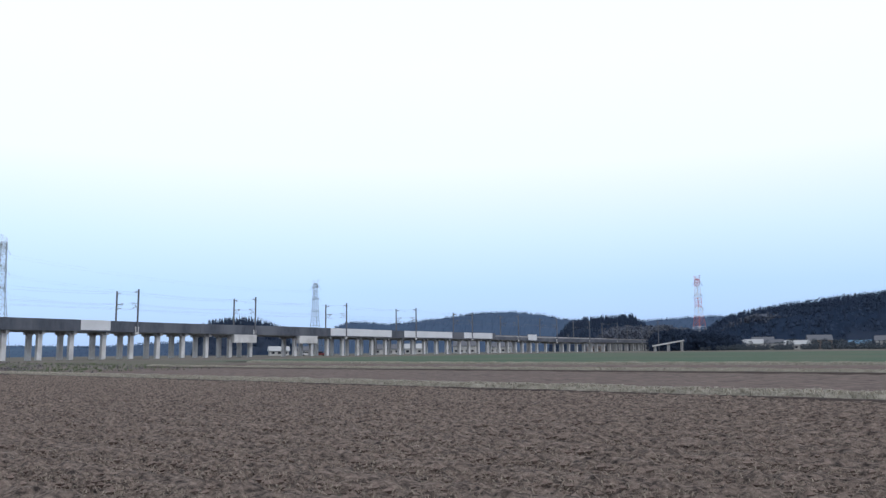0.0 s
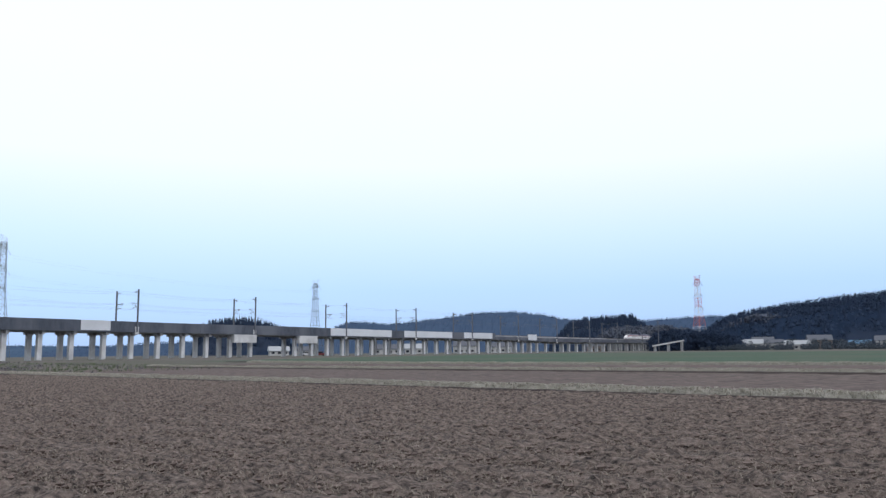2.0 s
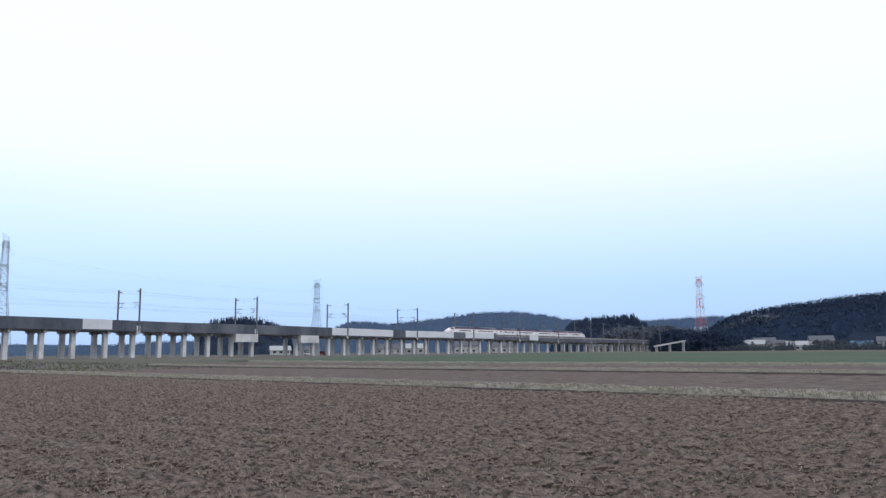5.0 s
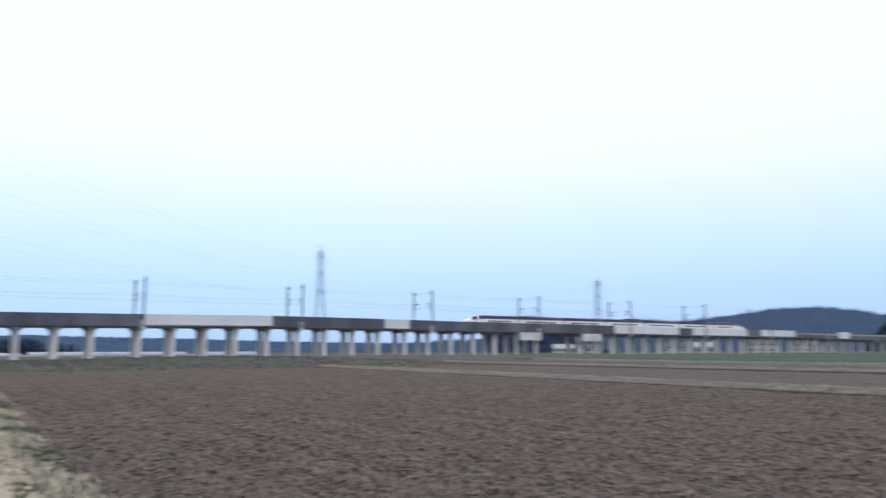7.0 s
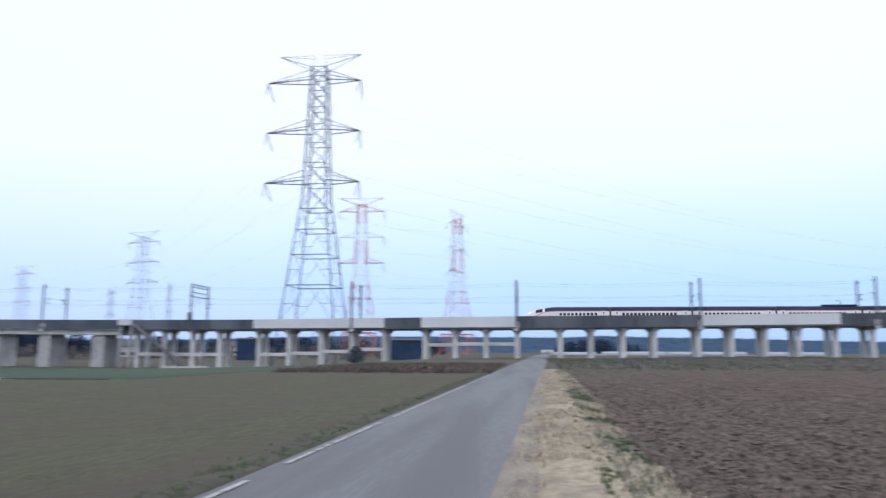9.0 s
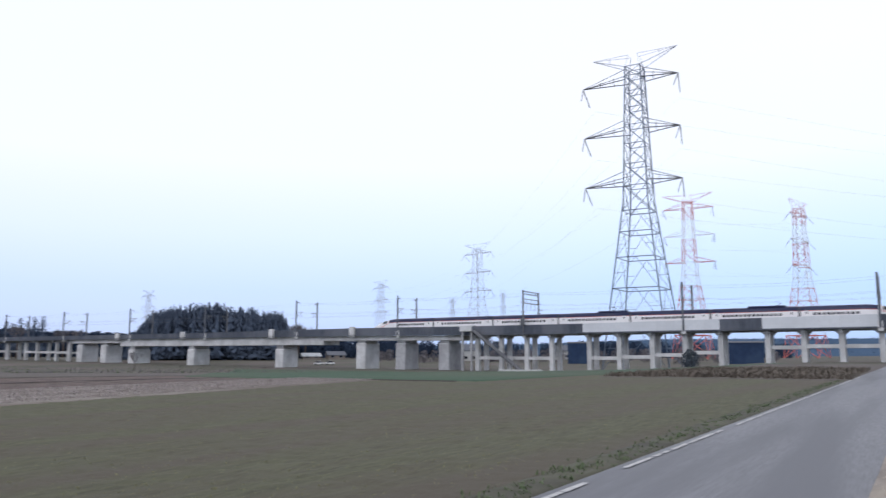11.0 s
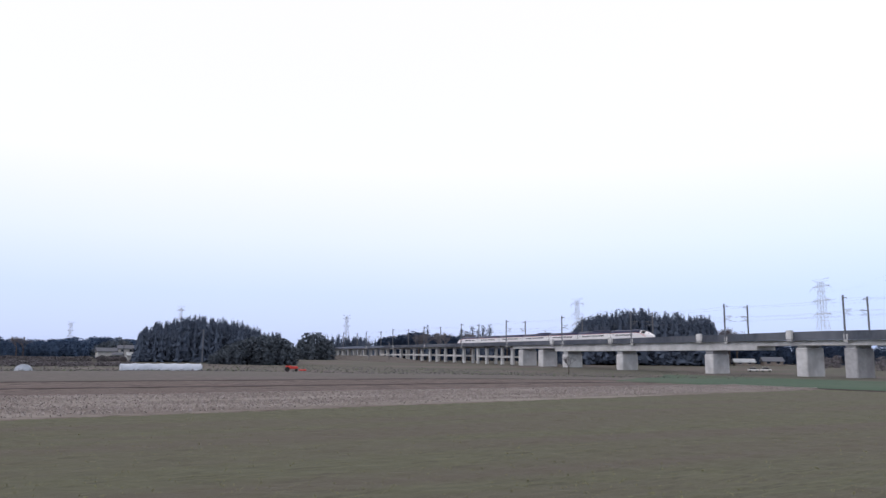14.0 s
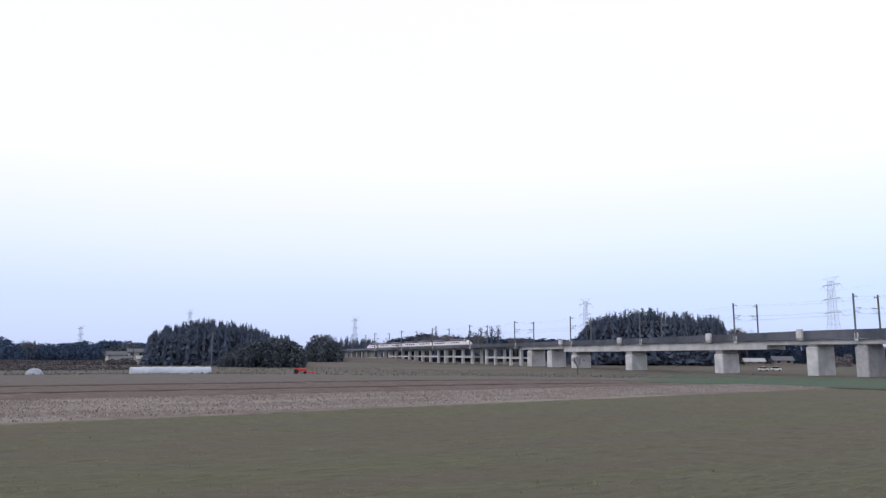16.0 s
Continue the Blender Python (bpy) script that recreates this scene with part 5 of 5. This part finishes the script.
def bare_tree(x, y, h, seed, label="bare leafless tree with fine grey twigs"):
    rnd = random.Random(seed)
    t = thing("bare_tree", label, "tree", pose(x, y, zg(x, y) - 0.2), "bare trees")
    trunk, crown = bmesh.new(), bmesh.new()
    bar(trunk, (0, 0, 0), (0.1, 0, h * 0.4), h * 0.035, 6)

    def grow(bm, p, d, l, w, depth):
        q = p + d * l
        bar(bm, p, q, w, 4 if depth > 2 else 3)
        if depth == 0:
            return
        for _ in range(3):
            nd = (d + Vector((rnd.uniform(-.8, .8), rnd.uniform(-.8, .8), rnd.uniform(-.1, .6)))).normalized()
            grow(bm, p + d * l * rnd.uniform(0.6, 1.0), nd, l * rnd.uniform(0.6, 0.8), w * 0.62, depth - 1)
    for _ in range(4):
        a = rnd.uniform(0, math.tau)
        grow(crown, Vector((0.1, 0, h * 0.36)), Vector((math.cos(a) * 0.6, math.sin(a) * 0.6, 0.9)).normalized(), h * 0.2, h * 0.018, 4)
    part("trunk", trunk, "bark", t)
    part("crown", crown, "twig", t)
    return t


for i, (az, r, el) in enumerate(((-63.8, 500, 2.35), (-63.5, 520, 2.25), (-62.2, 520, 2.4), (-61.8, 500, 2.25), (-59.9, 470, 2.4), (-57.2, 460, 2.15), (-56.7, 470, 2.1), (-42.0, 420, 2.75), (-41.5, 430, 2.8), (-41.0, 430, 2.6),
                                 (-91.1, 600, 1.5), (-90.7, 600, 1.45), (-52.7, 215, 0.5))):
    x, y, _ = at(az, r)
    bare_tree(x, y, 1.6 + r * math.tan(radians(el)) - zg(x, y), 60 + i)


# ---- houses, sheds and small things ----
def house(x, y, w, d, h, turn, wall, roof, label, category="house", rise=0.35, group="farmhouses"):
    z = zg(x, y) - 0.2
    t = thing("farmhouse" if category == "house" else "shed", label, category, pose(x, y, z, 0, 0, turn), group)
    wl = part("wall", box(bmesh.new(), -w / 2, w / 2, -d / 2, d / 2, 0, h), wall, t)
    bm = bmesh.new()
    e, rz = 0.6, h + d * rise
    a = [bm.verts.new(v) for v in ((-w / 2 - e, -d / 2 - e, h - 0.15), (-w / 2 - e, d / 2 + e, h - 0.15), (-w / 2 - e, 0, rz), (-w / 2 - e, -d / 2 - e, h + 0.05), (-w / 2 - e, d / 2 + e, h + 0.05))]
    b = [bm.verts.new((-v.co.x, v.co.y, v.co.z)) for v in a]
    for i, j in ((0, 3), (3, 2), (2, 4), (4, 1), (1, 0)):
        bm.faces.new((a[i], a[j], b[j], b[i]))
    bm.faces.new((a[0], a[1], a[4], a[2], a[3]))
    bm.faces.new((b[3], b[2], b[4], b[1], b[0]))
    bmesh.ops.recalc_face_normals(bm, faces=bm.faces)
    part("roof", bm, roof, t)
    n = max(1, int(w / 3.2))
    for fl in range(max(1, int(h / 2.7))):
        for i in range(n):
            cx = -w / 2 + w * (i + 0.5) / n
            wd = part("window", box(bmesh.new(), cx - 0.8, cx + 0.8, -d / 2 - 0.06, -d / 2 + 0.02, 1.0 + fl * 2.8, 2.2 + fl * 2.8), "glass", t)
            part("window_frame", box(bmesh.new(), cx - 0.9, cx + 0.9, -d / 2 - 0.09, -d / 2 - 0.061, 0.9 + fl * 2.8, 1.0 + fl * 2.8), "wall", wd)
    return t


HOUSES = [
    (74.4, 560, 13, 7, 2.8, "wall_brown", "roof_pale", "low pale shed near the hills", "shed"), (75.0, 590, 12, 8, 4.5, "wall_brown", "roof_tile", "brown farmhouse with grey tiled roof", "house"),
    (76.6, 520, 14, 8, 4.0, "wall", "roof_pale", "white walled farm building", "house"), (77.4, 560, 13, 9, 5.6, "wall_brown", "roof_tile", "two storey farmhouse with grey tiled roof", "house"),
    (78.0, 530, 12, 7, 4.2, "wall", "roof_tile", "two storey house with pale walls", "house"), (79.3, 540, 20, 8, 3.2, "wall", "roof_pale", "long white farm shed", "shed"),
    (80.9, 560, 14, 10, 6.0, "wall_brown", "roof_tile", "large dark farmhouse with tiled roof", "house"), (83.3, 560, 12, 8, 3.0, "wall", "roof_blue", "pale shed with blue sheet trim", "shed"),
    (84.8, 560, 12, 9, 5.2, "wall", "roof_tile", "pale farmhouse by the wooded hill", "house"), (88.0, 560, 14, 9, 5.2, "wall", "roof_tile", "pale farmhouse by the wooded hill", "house"),
    (-85.7, 385, 8.0, 5, 4.0, "wall", "roof_tile", "low white farm building", "shed"), (-84.4, 410, 8.0, 5, 5.4, "wall", "roof_tile", "white two storey farmhouse", "house"),
    (-84.95, 372, 3.6, 3, 2.6, "wall", "roof_tile", "small white farm shed", "shed"), (-84.0, 368, 4.6, 4, 2.4, "wall", "roof_pale", "low shed with pale sheet roof", "shed"),
    (-83.1, 415, 5.0, 4, 6.0, "wall", "roof_tile", "pale farmhouse beside a cedar grove", "house"), (-81.4, 372, 5.0, 4, 1.9, "wall", "roof_pale", "small pale shed below the grove", "shed"),
    (-40.6, 400, 9, 5, 1.8, "wall_brown", "roof_pale", "low pale building beyond the railway bridge", "shed"), (-38.8, 410, 9, 6, 2.2, "wall_brown", "roof_tile", "brown house beyond the railway bridge", "house"),
    (-29.5, 380, 15, 9, 5.0, "wall", "roof_tile", "pale house beyond the viaduct", "house"), (-21.5, 420, 14, 9, 4.5, "wall", "roof_tile", "pale house beyond the viaduct", "house"),
    (1.3, 430, 5.5, 4, 1.5, "wall", "roof_pale", "small pale shed beside the far road", "shed"), (42.6, 420, 10, 7, 2.6, "wall", "roof_pale", "pale shed seen below the viaduct", "shed"),
    (44.6, 400, 9, 6, 2.6, "wall", "roof_tile", "white hut seen below the viaduct", "shed"), (50.5, 430, 14, 8, 3.0, "wall", "roof_tile", "pale house seen below the viaduct", "house"),
    (52.5, 440, 10, 8, 3.2, "wall", "roof_pale", "pale shed seen below the viaduct", "shed"), (56.4, 480, 14, 9, 4.6, "wall", "roof_tile", "pale house seen below the viaduct", "house"),
    (59.0, 500, 14, 8, 4.0, "wall", "roof_tile", "pale house seen below the viaduct", "house"), (66.0, 560, 13, 8, 4.0, "wall_brown", "roof_tile", "dark house near the railway line", "house"),
]
for az, r, w, d, h, wall, roof, label, cat in HOUSES:
    x, y, _ = at(az, r)
    house(x, y, w, d, h, -az + random.uniform(-15, 15), wall, roof, label, cat)


def tunnel(x, y, length, radius, turn, label):
    """A film-covered growing tunnel on hoops."""
    t = thing("greenhouse_tunnel", label, "greenhouse", pose(x, y, zg(x, y) - 0.05, 0, 0, turn), "film tunnels")
    bm, n, m = bmesh.new(), 24, 9
    rows = []
    for i in range(n + 1):
        sag = 1 - 0.08 * abs(math.sin(i * math.pi / 4)) - 0.02 * random.random()
        e = 1.0 if 0 < i < n else 0.93
        rows.append([bm.verts.new((length * (i / n - 0.5), radius * 1.25 * math.cos(math.pi * j / (m - 1)), radius * e * sag * math.sin(math.pi * j / (m - 1)))) for j in range(m)])
    for a, b in zip(rows, rows[1:]):
        for j in range(m - 1):
            bm.faces.new((a[j], b[j], b[j + 1], a[j + 1]))
    bm.faces.new(rows[0]), bm.faces.new(rows[-1][::-1])
    bmesh.ops.recalc_face_normals(bm, faces=bm.faces)
    part("film_cover", bm, "film", t, smooth=True)
    for i in range(0, n + 1, 4):
        hb = bmesh.new()
        pts = [(length * (i / n - 0.5), radius * 1.27 * math.cos(math.pi * j / 8), radius * 1.02 * math.sin(math.pi * j / 8)) for j in range(9)]
        for a, b in zip(pts, pts[1:]):
            bar(hb, a, b, 0.05)
        part("hoop", hb, "steel_pale", t)
    return t



def sheet_shed(az, r, w, h, label):
    x, y, _ = at(az, r)
    t = thing("shed", label, "shed", pose(x, y, zg(x, y) - 0.2, 0, 0, -az), "blue sheds")
    part("wall", box(bmesh.new(), -w / 2, w / 2, -3, 3, 0, h, 0.03), "blue_sheet", t)
    bm = bmesh.new()
    rows = []
    for s in (-w / 2 - 0.3, w / 2 + 0.3):
        rows.append([bm.verts.new((s, 3.4 * math.cos(math.pi * k / 6), h + 0.02 + 0.7 * math.sin(math.pi * k / 6))) for k in range(7)])
    for k in range(6):
        bm.faces.new((rows[0][k], rows[1][k], rows[1][k + 1], rows[0][k + 1]))
    bm.faces.new(rows[0]), bm.faces.new(rows[1][::-1])
    part("roof", bm, "roof_tile", t)
    for i in range(int(w / 1.2)):
        part("rib", box(bmesh.new(), -w / 2 + 0.6 + 1.2 * i - 0.05, -w / 2 + 0.6 + 1.2 * i + 0.05, -3.06, -3.001, 0.1, h - 0.1), "blue_sheet", t)


sheet_shed(-9.25, 300, 11.9, 7.6, "dark blue sheet metal shed beyond the viaduct")
sheet_shed(-20.75, 330, 9.4, 8.6, "tall dark blue sheet metal shed beyond the viaduct")

gx, gy, _ = at(-82.1, 172)
tunnel(gx, gy, 16.0, 1.5, 90 - 82.1 + 90 - 8, "long low tunnel of cloudy white plastic film")
for az, r, n in ((3.0, 470, 30), (7.5, 480, 38), (12.5, 480, 44), (18.0, 490, 36)):
    gx, gy, _ = at(az, r)
    tunnel(gx, gy, n, 1.5, -az, "distant low tunnel of white plastic film")
gx, gy, _ = at(-90.6, 165)
tunnel(gx, gy, 3.4, 1.2, 0, "small heap under cloudy white plastic film")


def tractor(az, r):
    x, y, _ = at(az, r)
    t = thing("farm_machine", "red tractor with a low implement in a field", "tractor", pose(x, y, zg(x, y), 0, 0, -az) @ Matrix.Scale(0.8, 4))
    part("bonnet", box(bmesh.new(), -0.2, 1.5, -0.4, 0.4, 0.7, 1.35, 0.08), "machine_red", t)
    part("body", box(bmesh.new(), -1.5, -0.2, -0.6, 0.6, 0.6, 1.5, 0.08), "machine_red", t)
    part("seat", box(bmesh.new(), -1.2, -0.7, -0.3, 0.3, 1.51, 1.8, 0.05), "tyre", t)
    for px, py in ((-1.5, -0.6), (-1.5, 0.6), (-0.1, -0.6), (-0.1, 0.6)):
        part("post", bar(bmesh.new(), (px, py, 1.3), (px, py, 1.62), 0.07), "machine_red", t)
    for px, py, rr in ((-1.1, -0.8, 0.62), (-1.1, 0.8, 0.62), (1.1, -0.65, 0.4), (1.1, 0.65, 0.4)):
        bm = bmesh.new()
        bmesh.ops.create_cone(bm, cap_ends=True, segments=16, radius1=rr, radius2=rr, depth=0.35, matrix=pose(px, py, rr, 90))
        part("wheel", bm, "tyre", t)
    bm = box(bmesh.new(), 1.7, 3.6, -0.9, 0.9, 0.25, 0.6, 0.05)
    part("implement", bm, "machine_red", t)


tractor(-73.1, 160)


def small_car(az, r, paint, label):
    x, y, _ = at(az, r)
    t = thing("parked_car", label, "car", pose(x, y, zg(x, y), 0, 0, -az + 5), "parked cars")
    part("body", box(bmesh.new(), -1.8, 1.8, -0.75, 0.75, 0.3, 0.95, 0.12), paint, t)
    part("cabin", box(bmesh.new(), -1.2, 1.0, -0.68, 0.68, 0.95, 1.55, 0.15), "glass", t)
    part("roof", box(bmesh.new(), -1.0, 0.8, -0.6, 0.6, 1.54, 1.62, 0.03), paint, t)
    for px in (-1.1, 1.1):
        for py in (-0.7, 0.7):
            bm = bmesh.new()
            bmesh.ops.create_cone(bm, cap_ends=True, segments=12, radius1=0.3, radius2=0.3, depth=0.2, matrix=pose(px, py, 0.3, 90))
            part("wheel", bm, "tyre", t)


small_car(45.6, 300, "car_red", "small red car parked beyond the viaduct columns")
small_car(44.6, 320, "car_white", "small white car parked beyond the viaduct")
small_car(-40.0, 300, "car_white", "white car parked beyond the railway bridge")
small_car(-39.2, 302, "car_white", "white car parked beyond the railway bridge")


def utility_pole(az, r, h):
    x, y, _ = at(az, r)
    t = thing("utility_pole", "slender concrete utility pole with crossarms", "pole", pose(x, y, zg(x, y) - 0.3, 0, 0, -az), "utility poles")
    part("mast", bar(bmesh.new(), (0, 0, 0), (0, 0, h), 0.36, 8), "pole_tube", t)
    for z in (h - 0.5, h - 1.4):
        part("crossarm", bar(bmesh.new(), (-0.9, 0, z), (0.9, 0, z), 0.12), "pole", t)


for az, r, h in ((70.45, 455, 17.5), (-79.4, 300, 13.0), (-84.6, 380, 9), (64.0, 500, 12), (61.0, 500, 12), (-66.0, 430, 11), (-67.5, 440, 11)):
    utility_pole(az, r, h)


def guard_rail(x, y, length, z, turn, label):
    g = thing("guard_rail", label, "guard rail", pose(x, y, z, 0, 0, turn), "guard rails")
    part("rail_beam", box(bmesh.new(), -length / 2, length / 2, -0.06, 0.06, 0.22, 0.62, 0.03), "wall", g)
    n = max(4, int(length / 4))
    for i in range(n + 1):
        px = (length - 0.4) * (i / n - 0.5)
        part("post", box(bmesh.new(), px - 0.06, px + 0.06, 0.061, 0.16, -0.4, 0.6), "wall", g)


kerb = thing("kerb", "low white concrete kerb before the viaduct", "kerb", pose(-42.4, 90.6, zg(-42.4, 90.6) + 0.05, 0, 0, 25.0))
part("block", box(bmesh.new(), -2.8, 2.8, -0.1, 0.1, -0.2, 0.24, 0.03), "wall", kerb)
guard_rail(62.0, 300.0, 104.0, 0.18, 0.0, "long low white guard rail of a road beyond the viaduct")


def build_ramp():
    r = thing("field_bridge_ramp", "pale concrete ramp rising towards the trees", "ramp")
    a, b = Vector(at(70.0, 440, 3.0)), Vector(at(72.2, 440, 5.9))
    bm = bmesh.new()
    d = (b - a).normalized()
    s = Vector((-d.y, d.x, 0)).normalized() * 2
    lo = [bm.verts.new(v) for v in (a - s, b - s, b + s, a + s)]
    hi = [bm.verts.new(v.co + Vector((0, 0, 0.8))) for v in lo]
    bm.faces.new(lo[::-1]), bm.faces.new(hi)
    for i in range(4):
        bm.faces.new((lo[i], lo[(i + 1) % 4], hi[(i + 1) % 4], hi[i]))
    part("deck", bm, "concrete_light", r)
    for f in (0.08, 0.5, 0.92):
        p = a + (b - a) * f
        part("support", box(bmesh.new(), p.x - 0.6, p.x + 0.6, p.y - 0.6, p.y + 0.6, -0.5, p.z + 0.02), "concrete", r)


build_ramp()


# ---- what moves: the train runs west along the near track ----
def motions():
    rows = []
    for i in range(33):
        t = i * 0.5
        x = -2.0 + 72.0 * (9.0 - t)
        a, b = table(x + 20, RAIL), table(x + 128, RAIL)
        slope = math.degrees(math.atan2(b - a, 108.0))
        rows.append((t, pose(x, 202.1, a - (b - a) * 20 / 108, 0, -slope, 0)))
    walk(TRAIN, rows)


motions()
